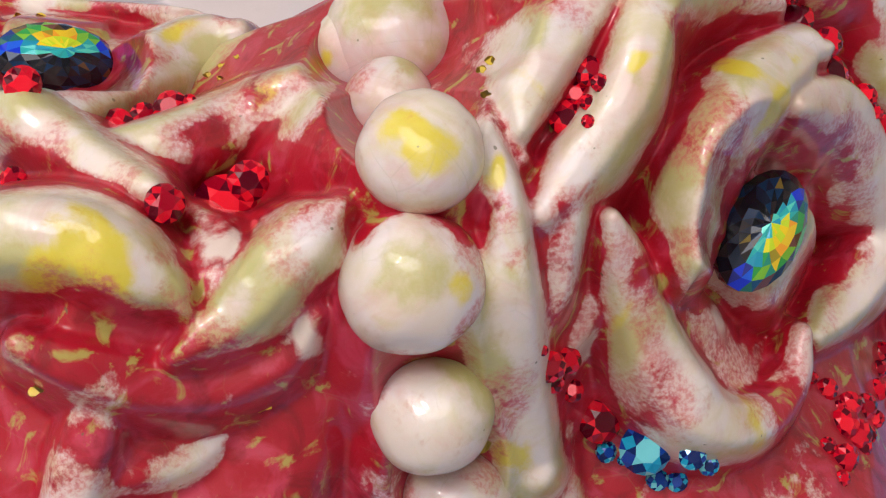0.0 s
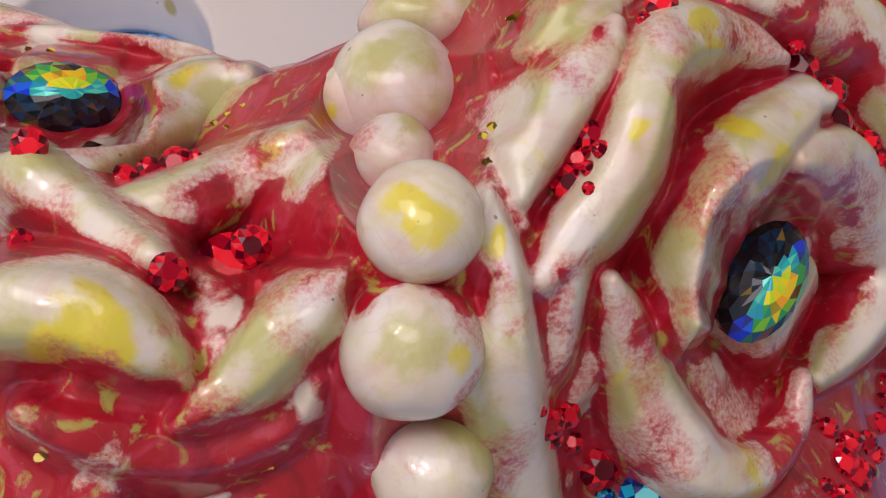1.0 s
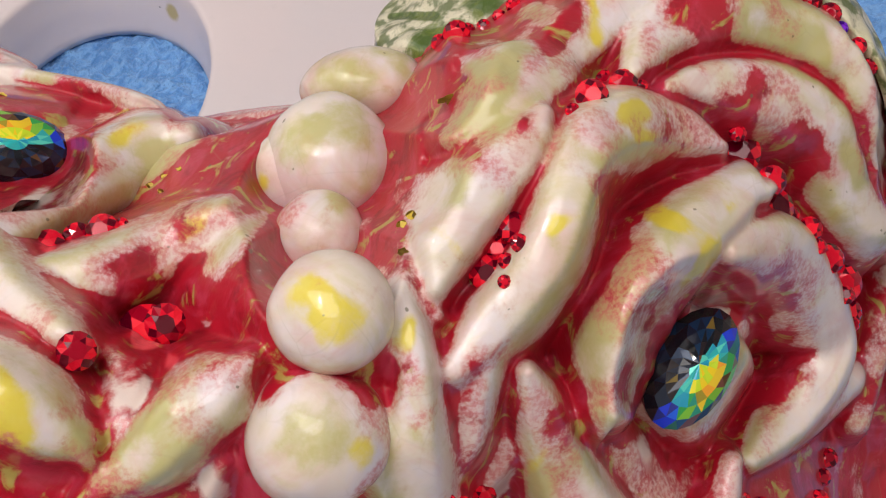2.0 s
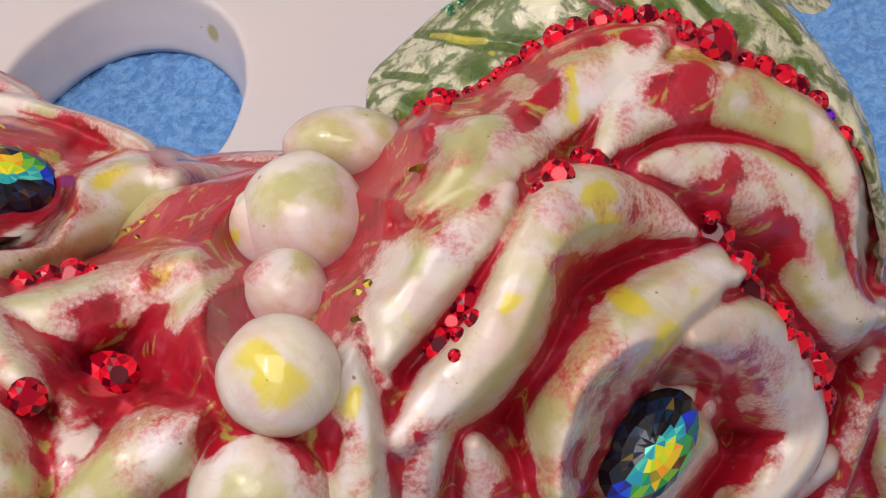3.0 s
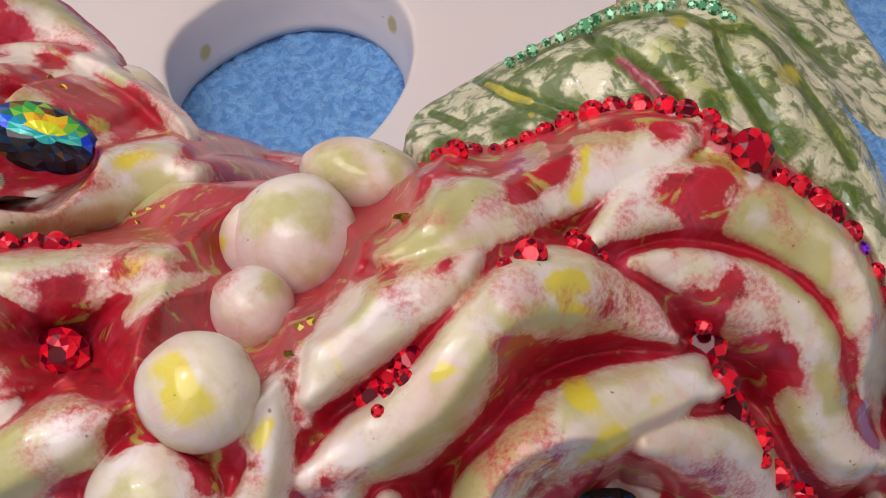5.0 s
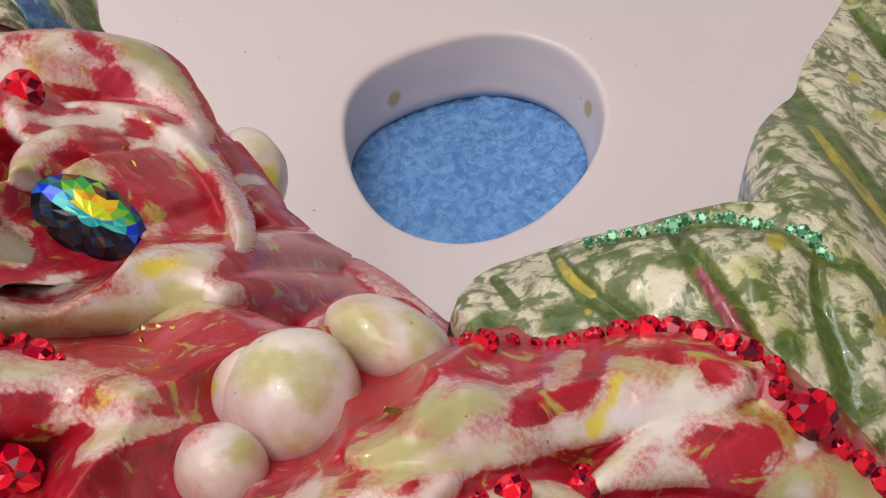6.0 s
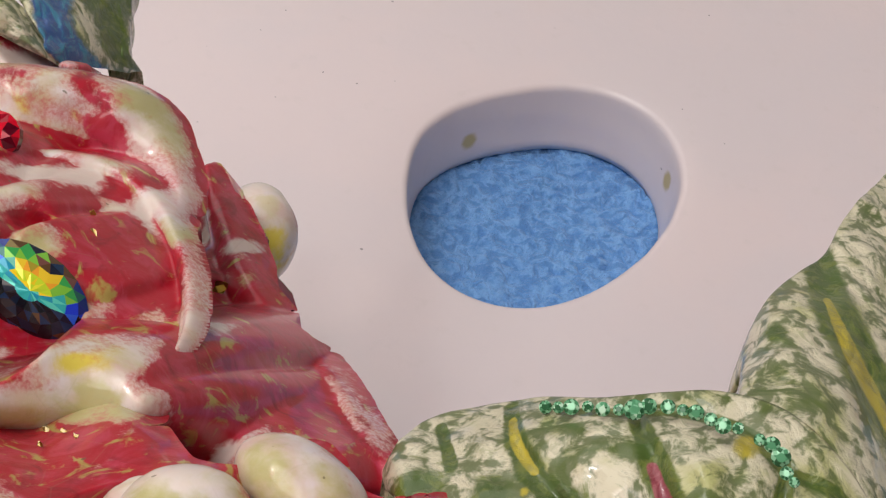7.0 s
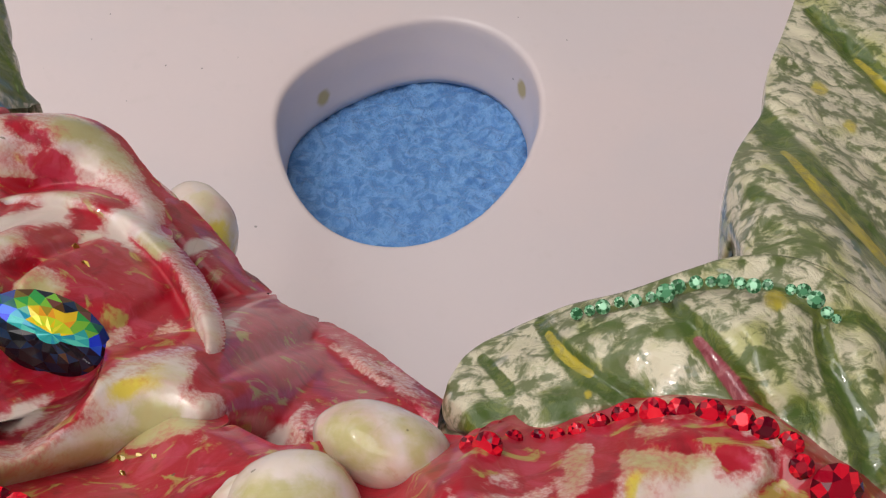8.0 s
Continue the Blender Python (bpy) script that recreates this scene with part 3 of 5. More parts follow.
petal(rose_a, [(66.1, -257.5, 194.5, 1.6), (69.5, -254.7, 195.6, 2.8), (73.5, -252.3, 198.1, 3.0), (77.2, -249.7, 201.1, 3.1), (79.4, -246.6, 203.6, 3.0), (81.7, -242.6, 205.2, 3.1), (84.9, -239.0, 205.2, 3.6), (89.9, -234.6, 201.6, 3.7), (95.3, -231.0, 196.2, 3.1), (99.0, -230.8, 193.7, 1.6), (100.8, -231.0, 192.7, 0.6)], [('y', 88.7, -235.2, 204.7, 1.1), ('y', 89.6, -237.1, 203.0, 1.1), ('y', 78.9, -249.3, 203.4, 1.2), ('g', 87.3, -240.2, 204.4, 1.8), ('g', 82.7, -243.0, 206.4, 1.0), ('g', 92.5, -237.6, 198.3, 1.6), ('r', 83.3, -245.5, 204.2, 1.1), ('r', 70.6, -256.3, 193.9, 1.3), ('r', 67.7, -257.9, 193.0, 1.5), ('g', 77.5, -250.6, 202.3, 1.1)], "cream")
petal(rose_a, [(83.3, -257.1, 183.7, 1.6), (84.8, -254.7, 187.1, 2.6), (86.5, -252.0, 190.8, 2.9), (89.5, -248.7, 192.8, 2.9), (93.9, -243.9, 191.9, 2.9), (99.2, -237.9, 189.1, 2.9), (103.5, -233.8, 187.3, 2.2), (105.8, -233.2, 186.4, 0.8)], [('y', 95.7, -244.4, 191.4, 1.5), ('y', 91.8, -243.4, 195.8, 1.5), ('y', 94.2, -247.2, 191.8, 1.1), ('g', 83.9, -252.2, 193.4, 2.1), ('g', 83.1, -250.9, 195.5, 1.8), ('g', 86.8, -249.0, 195.6, 1.8), ('y', 99.9, -237.6, 190.2, 0.9), ('r', 84.1, -256.2, 186.9, 1.5), ('r', 82.8, -257.4, 184.7, 1.3)], "cream", left=0.7, right=1.15)
petal(rose_a, [(99.2, -241.9, 187.5, 0.7), (103.6, -237.5, 183.8, 2.2), (108.6, -234.4, 178.3, 3.1), (112.9, -232.4, 169.7, 3.6), (116.9, -231.5, 159.9, 3.4), (118.2, -231.8, 152.7, 3.2), (114.3, -235.7, 149.7, 3.1), (109.5, -239.8, 149.1, 2.5), (103.6, -244.9, 151.1, 1.0)], [('r', 109.0, -236.2, 167.4, 2.2), ('r', 113.3, -234.6, 155.6, 2.6), ('R', 109.5, -237.2, 152.9, 2.3), ('g', 104.6, -240.9, 175.9, 1.7), ('g', 98.2, -249.0, 184.8, 1.2), ('r', 105.9, -242.6, 150.8, 1.7), ('r', 111.2, -236.6, 152.9, 1.5)], "cream", right=0.7)
petal(rose_a, [(124.3, -221.1, 172.7, 0.8), (127.9, -219.9, 167.0, 2.2), (131.8, -217.4, 159.6, 2.3), (134.5, -215.9, 152.9, 1.1)], [('g', 126.4, -221.0, 168.8, 1.3)], "red")
petal(rose_a, [(73.6, -256.3, 190.5, 0.8), (74.6, -256.7, 185.2, 2.2), (76.2, -257.4, 177.2, 3.2), (78.5, -259.2, 169.3, 3.9), (82.0, -261.6, 163.4, 3.9), (86.7, -261.2, 159.1, 3.1), (92.3, -257.6, 155.2, 2.8), (97.4, -252.4, 154.0, 2.2), (99.8, -248.8, 157.0, 1.1)], [('r', 75.2, -257.8, 182.6, 1.5), ('g', 75.1, -259.2, 175.9, 2.4), ('r', 72.4, -257.3, 186.5, 1.2), ('y', 88.9, -260.7, 158.7, 1.7), ('R', 93.0, -257.3, 155.9, 2.4), ('y', 73.3, -258.6, 177.7, 1.2), ('r', 97.2, -251.5, 155.8, 2.8)], "cream")
petal(rose_a, [(68.5, -213.0, 191.0, 1.6), (75.0, -211.0, 193.3, 3.4), (82.0, -209.5, 197.4, 3.4), (89.0, -206.0, 199.0, 3.7), (97.0, -204.8, 199.3, 3.7), (104.0, -208.0, 199.0, 4.0), (112.0, -207.6, 193.0, 4.0), (119.0, -207.5, 188.0, 3.7), (126.0, -213.0, 182.6, 3.1), (130.0, -217.0, 172.0, 1.8)], [("g", 79.0, -210.0, 197.0, 2.0), ("y", 72.5, -211.0, 193.0, 1.2)], "red")
petal(rose_a, [(64.8, -261.2, 180.8, 0.7), (66.5, -259.4, 185.5, 2.0), (67.6, -257.0, 191.1, 2.7), (69.2, -254.4, 194.6, 3.0), (71.4, -252.8, 196.4, 2.6)], [('r', 67.5, -257.3, 193.1, 2.5), ('r', 66.0, -260.3, 185.7, 2.9), ('r', 67.9, -259.1, 189.9, 2.3), ('r', 64.9, -261.0, 182.3, 2.0)], "cream")
petal(rose_a, [(68.1, -257.5, 173.1, 1.0), (71.1, -255.6, 177.6, 2.1), (72.8, -254.1, 182.8, 1.8), (73.9, -253.1, 186.7, 0.8)], [('c', 71.9, -259.4, 174.3, 1.8)], "red")
petal(rose_a, [(103.9, -244.8, 149.7, 0.8), (108.8, -240.3, 147.8, 2.0), (115.4, -234.5, 144.1, 2.4), (123.8, -227.0, 140.1, 2.4)], [('r', 110.8, -237.2, 147.5, 3.0), ('r', 118.1, -231.9, 143.8, 3.1)], "cream")
petal(rose_a, [(134.3, -215.4, 152.3, 1.3), (133.3, -216.6, 145.7, 2.4), (130.9, -219.4, 140.9, 2.6), (128.0, -223.4, 135.7, 2.8), (125.8, -227.5, 130.4, 2.4)], [('c', 132.1, -216.7, 147.8, 1.5)], "red")
petal(rose_a, [(133.8, -217.4, 143.6, 0.9), (136.2, -217.3, 135.4, 2.8), (139.5, -218.3, 125.5, 3.9), (143.7, -219.8, 115.8, 4.0)], [('g', 136.0, -218.9, 130.7, 2.6), ('r', 132.6, -219.2, 131.1, 3.4)], "cream")
petal(rose_a, [(64.5, -259.3, 169.3, 0.7), (65.7, -258.7, 162.4, 1.9), (66.2, -259.9, 155.5, 2.5), (66.5, -262.1, 149.7, 2.7)], [('r', 67.0, -260.7, 157.3, 1.9), ('g', 64.9, -259.4, 165.4, 1.2)], "cream")
petal(rose_a, [(67.0, -221.1, 197.5, 0.9), (65.7, -231.2, 201.4, 1.9), (62.7, -239.7, 202.3, 1.8), (60.8, -245.0, 202.0, 1.8), (62.8, -250.5, 201.2, 1.2), (65.2, -253.9, 198.6, 0.7)], [('y', 63.9, -243.5, 202.0, 0.8), ('y', 63.9, -247.3, 202.7, 0.7)], "red")
stem = thing("clay_twig", (61.6, -261.0, 167.0), "slender cream clay twig running beside the beads", "twig")
petal(stem, [(61.8, -252.6, 202.7, 0.5), (62.2, -257.1, 200.1, 1.5), (61.8, -260.9, 196.3, 2.0), (60.8, -264.0, 190.9, 2.9), (60.8, -264.6, 182.7, 3.3), (61.5, -263.9, 172.8, 3.4), (62.4, -264.1, 163.3, 3.2)], [('r', 61.0, -262.4, 195.8, 1.5), ('y', 61.4, -256.8, 200.9, 1.3), ('g', 57.5, -265.5, 183.1, 2.8), ('y', 61.0, -265.1, 167.4, 2.1), ('r', 61.3, -259.4, 198.9, 1.1)], "cream", name="stalk")
rose_b = thing("rose", (22.8, -222.3, 165.9), "red and cream mottled clay rose, oval crystal heart", "rose")
petal(rose_b, [(-23.9, -183.5, 172.0, 5.3), (-17.3, -177.3, 172.5, 6.4), (-8.2, -172.9, 174.0, 6.9), (-0.3, -167.5, 171.1, 7.4), (7.5, -167.4, 167.8, 5.9), (16.1, -173.6, 170.3, 3.1), (20.5, -178.3, 172.2, 1.0)], [], "cream", left=1.35)
petal(rose_b, [(-3.6, -186.2, 172.7, 0.8), (-1.8, -183.2, 174.6, 1.3), (2.3, -180.2, 175.4, 1.6), (8.3, -177.2, 174.6, 1.7), (14.8, -177.2, 173.6, 1.7), (22.6, -181.4, 174.6, 1.6), (29.6, -187.9, 177.3, 1.5), (34.8, -194.8, 180.7, 1.3), (38.0, -201.2, 183.6, 1.0), (38.3, -203.8, 181.6, 0.5)], [], "cream", left=1.5)
petal(rose_b, [(21.6, -237.1, 201.3, 2.6), (24.3, -231.0, 198.1, 3.6), (29.0, -222.1, 193.1, 4.1), (34.2, -213.6, 187.8, 4.3), (38.0, -211.3, 187.0, 3.8), (41.4, -211.5, 188.0, 1.6)], [('r', 28.6, -224.4, 194.7, 3.2), ('y', 34.9, -211.5, 188.7, 1.6), ('g', 39.4, -212.6, 185.4, 2.5), ('r', 30.1, -217.7, 193.4, 1.8), ('r', 23.3, -229.6, 200.4, 1.7)], "cream", layer=1)
petal(rose_b, [(18.6, -236.8, 199.8, 3.4), (23.3, -230.2, 196.6, 3.8), (29.0, -220.4, 191.0, 3.8), (34.2, -211.1, 184.7, 3.7), (38.0, -208.8, 183.9, 3.3), (41.4, -209.0, 184.9, 1.6)], [], "olive")
petal(rose_b, [(27.0, -184.0, 160.0, 2.5), (33.0, -190.0, 162.0, 5.0), (40.0, -198.0, 167.0, 6.0), (48.0, -203.0, 172.0, 5.0), (56.0, -205.0, 177.0, 3.0)], [("g", 36.0, -192.0, 163.0, 2.4), ("y", 39.0, -191.0, 163.0, 1.6), ("c", 46.0, -198.0, 169.0, 2.0), ("g", 44.0, -203.0, 171.0, 2.0)], "red", layer=1)
petal(rose_b, [(12.3, -208.3, 191.1, 0.7), (9.3, -201.0, 186.9, 2.4), (9.3, -195.4, 183.8, 2.7), (11.8, -193.3, 182.7, 1.3), (12.7, -193.2, 182.6, 0.5)], [('g', 11.9, -205.7, 189.7, 1.0)], "cream")
petal(rose_b, [(-6.5, -202.4, 185.1, 3.1), (-6.0, -196.1, 182.5, 3.8), (-3.3, -192.1, 181.1, 3.7), (0.5, -192.1, 181.6, 2.1), (4.7, -195.7, 183.8, 0.8)], [('r', -2.9, -194.6, 182.7, 3.2), ('y', -3.1, -198.0, 181.7, 1.4), ('r', -4.0, -199.5, 183.7, 4.2)], "cream")
petal(rose_b, [(11.5, -223.6, 198.6, 2.5), (17.1, -236.4, 203.2, 3.1), (21.1, -241.2, 202.0, 3.0), (25.3, -247.3, 202.6, 2.3), (29.4, -252.5, 203.3, 1.5), (31.5, -254.0, 202.4, 0.6)], [('r', 17.4, -241.6, 202.6, 2.3), ('r', 21.4, -247.0, 202.2, 2.0), ('g', 19.1, -238.3, 204.5, 1.7), ('r', 26.3, -250.7, 203.1, 1.6)], "cream")
petal(rose_b, [(23.7, -242.9, 201.4, 0.5), (27.7, -241.4, 198.9, 2.2), (33.3, -240.5, 197.6, 3.3), (39.3, -236.7, 195.6, 3.7), (44.9, -236.7, 197.6, 3.1), (48.7, -237.3, 200.1, 1.6), (50.0, -237.3, 201.0, 0.5)], [('r', 36.4, -240.8, 197.5, 2.9), ('r', 43.8, -237.6, 198.9, 1.9), ('y', 42.7, -237.1, 199.1, 1.3), ('r', 47.6, -237.4, 200.9, 2.0), ('r', 35.1, -243.5, 196.4, 2.3)], "cream")
petal(rose_b, [(13.3, -258.5, 206.4, 3.5), (18.9, -259.7, 206.8, 3.8), (23.6, -261.3, 205.9, 3.8), (27.2, -263.0, 203.3, 3.3), (29.9, -263.9, 200.4, 2.0), (30.9, -264.6, 198.7, 0.7)], [('y', 24.5, -263.0, 206.9, 2.3), ('g', 19.8, -265.0, 205.3, 3.6), ('y', 24.5, -265.4, 204.3, 2.3), ('r', 30.4, -262.4, 205.1, 1.5), ('y', 19.6, -266.3, 204.5, 2.3), ('g', 25.2, -266.1, 203.3, 2.6)], "cream")
petal(rose_b, [(46.8, -258.2, 201.5, 0.9), (43.8, -259.6, 200.3, 3.1), (39.7, -262.1, 198.8, 3.4), (36.3, -263.7, 196.7, 3.0), (32.5, -265.0, 195.4, 2.2), (29.1, -266.5, 194.7, 0.8)], [('g', 37.1, -261.7, 201.5, 2.4), ('g', 32.1, -263.8, 198.2, 2.6), ('g', 40.5, -266.5, 197.1, 3.2), ('r', 43.1, -264.5, 198.9, 1.8)], "cream")
petal(rose_b, [(16.3, -265.4, 199.3, 1.3), (20.6, -266.0, 196.0, 2.6), (25.9, -265.6, 191.5, 3.2), (32.4, -264.1, 187.7, 3.0), (38.7, -263.2, 188.9, 2.7), (42.4, -263.0, 193.0, 1.1)], [('g', 31.0, -263.5, 191.8, 3.0), ('c', 41.0, -264.4, 191.0, 1.6), ('g', 15.9, -266.0, 199.8, 2.1)], "red")
petal(rose_b, [(33.4, -252.5, 198.9, 0.9), (34.8, -256.5, 198.4, 2.7), (34.2, -260.2, 197.4, 2.5), (33.0, -261.8, 196.4, 1.0)], [('c', 34.9, -257.5, 199.5, 3.0)], "red")
petal(rose_b, [(-0.1, -145.9, 145.1, 1.2), (10.7, -156.1, 146.4, 2.2), (21.9, -165.6, 149.6, 2.6), (33.1, -170.2, 149.9, 2.9), (45.4, -179.3, 158.0, 3.1), (55.7, -188.2, 165.9, 2.7), (64.9, -192.0, 167.7, 1.9)], [('y', 9.7, -156.9, 146.6, 2.6), ('c', 45.7, -180.0, 159.0, 3.0), ('y', 37.8, -179.1, 152.8, 2.7), ('g', 42.9, -182.4, 156.4, 3.7), ('y', 20.4, -167.0, 150.1, 1.6), ('y', 31.3, -171.7, 150.4, 2.0), ('g', 40.5, -181.0, 154.4, 2.3)], "red", layer=1)
petal(rose_b, [(29.6, -185.7, 160.2, 1.2), (36.9, -188.3, 160.7, 2.9), (46.1, -193.6, 166.1, 2.9), (52.6, -199.1, 171.8, 2.0)], [('g', 40.4, -190.2, 164.1, 2.1), ('c', 36.6, -189.3, 161.7, 1.5)], "red", layer=1)
petal(rose_b, [(20.6, -265.9, 192.2, 0.6), (20.3, -266.8, 188.6, 2.5), (18.4, -268.5, 185.3, 2.8), (16.4, -270.5, 181.7, 2.5)], [('r', 21.8, -267.0, 190.7, 2.1), ('r', 21.7, -268.5, 188.5, 1.6)], "cream")
petal(rose_b, [(19.2, -268.2, 181.2, 1.2), (23.1, -266.4, 181.1, 2.9), (27.8, -264.9, 179.3, 2.6), (32.0, -263.3, 179.5, 1.2)], [('r', 23.9, -268.6, 181.0, 2.5), ('r', 26.7, -264.8, 182.2, 2.2), ('r', 21.0, -268.0, 182.1, 1.7), ('g', 23.8, -264.8, 184.1, 1.7)], "cream")
petal(rose_b, [(4.1, -209.3, 188.4, 1.5), (8.4, -215.4, 191.7, 3.4), (13.3, -220.6, 194.6, 3.6), (17.6, -222.8, 196.0, 2.5), (20.0, -223.4, 195.9, 0.8)], [('r', 11.4, -215.5, 193.7, 2.8), ('r', 8.5, -208.5, 189.6, 2.0), ('g', 19.5, -222.4, 194.1, 2.4)], "cream", layer=1)
petal(rose_b, [(-52.1, -152.9, 151.2, 5.3), (-38.1, -154.5, 155.2, 4.9), (-24.7, -157.4, 161.3, 2.9), (-13.8, -160.4, 168.1, 1.1)], [('y', -37.7, -152.5, 160.2, 2.7), ('c', -29.8, -157.8, 159.2, 2.2)], "red", layer=1)
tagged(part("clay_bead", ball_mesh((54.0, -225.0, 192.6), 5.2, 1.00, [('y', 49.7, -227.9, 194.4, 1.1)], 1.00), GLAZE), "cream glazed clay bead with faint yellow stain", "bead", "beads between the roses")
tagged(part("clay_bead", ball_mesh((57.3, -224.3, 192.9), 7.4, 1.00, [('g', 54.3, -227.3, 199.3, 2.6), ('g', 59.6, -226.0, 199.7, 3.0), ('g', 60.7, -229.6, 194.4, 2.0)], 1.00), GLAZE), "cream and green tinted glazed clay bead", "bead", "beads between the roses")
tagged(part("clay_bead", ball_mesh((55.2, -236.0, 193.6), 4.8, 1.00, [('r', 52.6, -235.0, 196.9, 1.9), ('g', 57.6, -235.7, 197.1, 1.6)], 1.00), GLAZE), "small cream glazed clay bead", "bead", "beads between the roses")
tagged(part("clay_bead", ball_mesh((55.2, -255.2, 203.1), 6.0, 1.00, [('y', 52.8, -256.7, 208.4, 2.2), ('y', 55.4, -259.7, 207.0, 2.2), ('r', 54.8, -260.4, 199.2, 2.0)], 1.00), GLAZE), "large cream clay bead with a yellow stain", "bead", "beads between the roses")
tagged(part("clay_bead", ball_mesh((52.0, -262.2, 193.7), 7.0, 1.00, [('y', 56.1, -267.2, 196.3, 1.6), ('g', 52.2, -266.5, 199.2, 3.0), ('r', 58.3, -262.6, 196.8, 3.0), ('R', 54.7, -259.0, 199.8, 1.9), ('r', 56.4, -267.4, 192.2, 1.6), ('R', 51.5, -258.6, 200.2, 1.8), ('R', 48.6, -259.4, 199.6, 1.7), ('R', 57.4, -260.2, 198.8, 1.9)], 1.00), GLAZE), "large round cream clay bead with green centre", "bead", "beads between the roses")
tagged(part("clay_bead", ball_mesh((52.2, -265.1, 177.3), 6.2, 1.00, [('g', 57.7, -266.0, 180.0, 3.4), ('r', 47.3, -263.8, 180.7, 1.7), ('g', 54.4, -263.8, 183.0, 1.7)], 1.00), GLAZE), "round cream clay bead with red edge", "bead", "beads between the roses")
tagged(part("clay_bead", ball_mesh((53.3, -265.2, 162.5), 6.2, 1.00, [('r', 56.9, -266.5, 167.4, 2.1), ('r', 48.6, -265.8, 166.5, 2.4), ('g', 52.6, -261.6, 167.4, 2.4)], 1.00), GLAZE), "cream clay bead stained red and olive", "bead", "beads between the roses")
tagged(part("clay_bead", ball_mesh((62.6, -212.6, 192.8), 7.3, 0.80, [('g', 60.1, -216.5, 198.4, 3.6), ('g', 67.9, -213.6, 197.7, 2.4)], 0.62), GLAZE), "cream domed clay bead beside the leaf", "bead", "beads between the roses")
tagged(part("clay_bead", ball_mesh((6.7, -143.9, 130.2), 7.6, 1.0, [('y', 12.8, -146.9, 134.5, 4.1), ('y', 7.9, -148.1, 135.8, 3.2), ('r', 2.6, -145.1, 140.7, 3.2)], 1.35), GLAZE), "cream clay bead with yellow flecks behind the rose", "bead")
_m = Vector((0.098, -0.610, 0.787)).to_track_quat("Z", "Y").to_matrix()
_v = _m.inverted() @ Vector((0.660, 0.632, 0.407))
oval_stone("oval_crystal", (94.5, -245.6, 172.6), (0.098, -0.610, 0.787), math.degrees(math.atan2(_v.y, _v.x)), 7.7, 4.8, (-0.25, -1.0), rose_a, "faceted dark blue oval crystal with a painted green and gold flash")
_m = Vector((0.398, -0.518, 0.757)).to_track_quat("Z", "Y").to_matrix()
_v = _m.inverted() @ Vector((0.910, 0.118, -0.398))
oval_stone("oval_crystal", (19.6, -204.3, 183.6), (0.398, -0.518, 0.757), math.degrees(math.atan2(_v.y, _v.x)), 7.6, 4.7, (-0.1, 1.0), rose_b, "faceted oval crystal with a painted yellow, green and blue flash")

face(rose_b, [(8.1, -204.4, 186.2), (13.4, -204.7, 186.5), (18.3, -204.2, 185.9), (22.2, -204.4, 185.4), (26.3, -207.2, 185.8), (30.5, -211.3, 186.1)], [(1.0, -192.0, 181.8), (3.5, -184.3, 178.0), (8.3, -177.8, 173.9), (19.7, -181.0, 174.0), (28.0, -187.5, 176.2), (35.0, -197.5, 181.4)], 1.5, [('y', 19.4, -193.2, 183.2, 1.7), ('c', 17.6, -184.0, 178.3, 2.6), ('g', 21.9, -184.4, 175.8, 2.8), ('c', 8.7, -183.1, 178.0, 2.6), ('g', 22.8, -194.6, 180.4, 1.7), ('c', 37.1, -199.6, 186.0, 1.7), ('y', 9.7, -189.3, 180.3, 0.8), ('c', 4.6, -189.1, 180.4, 2.6)], "cream")
face(rose_b, [(9.6, -161.5, 148.6), (20.8, -170.8, 151.9), (30.9, -177.5, 152.8), (42.1, -184.1, 157.8), (50.3, -191.1, 164.8)], [(3.3, -149.5, 143.8), (15.5, -158.6, 146.4), (27.9, -167.2, 148.5), (42.4, -174.8, 153.9), (53.7, -185.2, 163.2)], 0.5, [('y', 34.5, -179.3, 151.0, 2.7), ('g', 42.2, -184.4, 158.3, 3.7), ('y', 20.9, -167.9, 151.4, 1.6)], layer=1)
face(rose_a, [(82.9, -252.7, 178.1), (86.4, -252.9, 171.5), (90.0, -252.0, 166.8), (94.3, -249.5, 161.8), (98.8, -245.7, 157.9), (100.9, -243.4, 158.9)], [(75.1, -255.6, 183.8), (77.6, -257.0, 173.3), (81.2, -260.0, 164.8), (87.2, -259.9, 158.7), (95.9, -253.2, 151.8), (100.8, -247.2, 153.6)], 3.0, [('y', 89.6, -258.5, 159.8, 1.7), ('g', 97.9, -249.7, 155.5, 2.1), ('c', 88.7, -251.7, 167.3, 1.4)])
face(rose_b, [(18.9, -261.8, 205.0), (23.0, -263.1, 203.5), (27.3, -263.5, 200.3), (30.7, -263.9, 196.4), (35.6, -263.6, 193.5), (40.8, -262.7, 195.8)], [(15.8, -265.6, 199.3), (21.0, -266.5, 195.7), (26.3, -266.1, 191.1), (32.9, -264.5, 187.6), (38.7, -263.6, 188.9), (42.4, -263.1, 193.2)], 1.0, [('y', 19.6, -264.3, 202.2, 2.3), ('y', 24.7, -263.8, 202.3, 2.1), ('R', 25.0, -265.1, 197.2, 4.2), ('R', 34.2, -264.1, 188.5, 2.8), ('R', 19.6, -265.8, 198.3, 2.6)])




def seat(parent, at, normal, along, patches):
    """The shallow bed of clay that a crystal is set in."""
    n, a = Vector(normal), Vector(along)
    b, c = n.cross(a).normalized(), Vector(at) - n * 1.4
    face(parent, [c - b * 5.5 + a * k for k in (-8, -3, 3, 8)], [c + b * 5.5 + a * k for k in (-8, -3, 3, 8)], 0.0, patches, "cream")


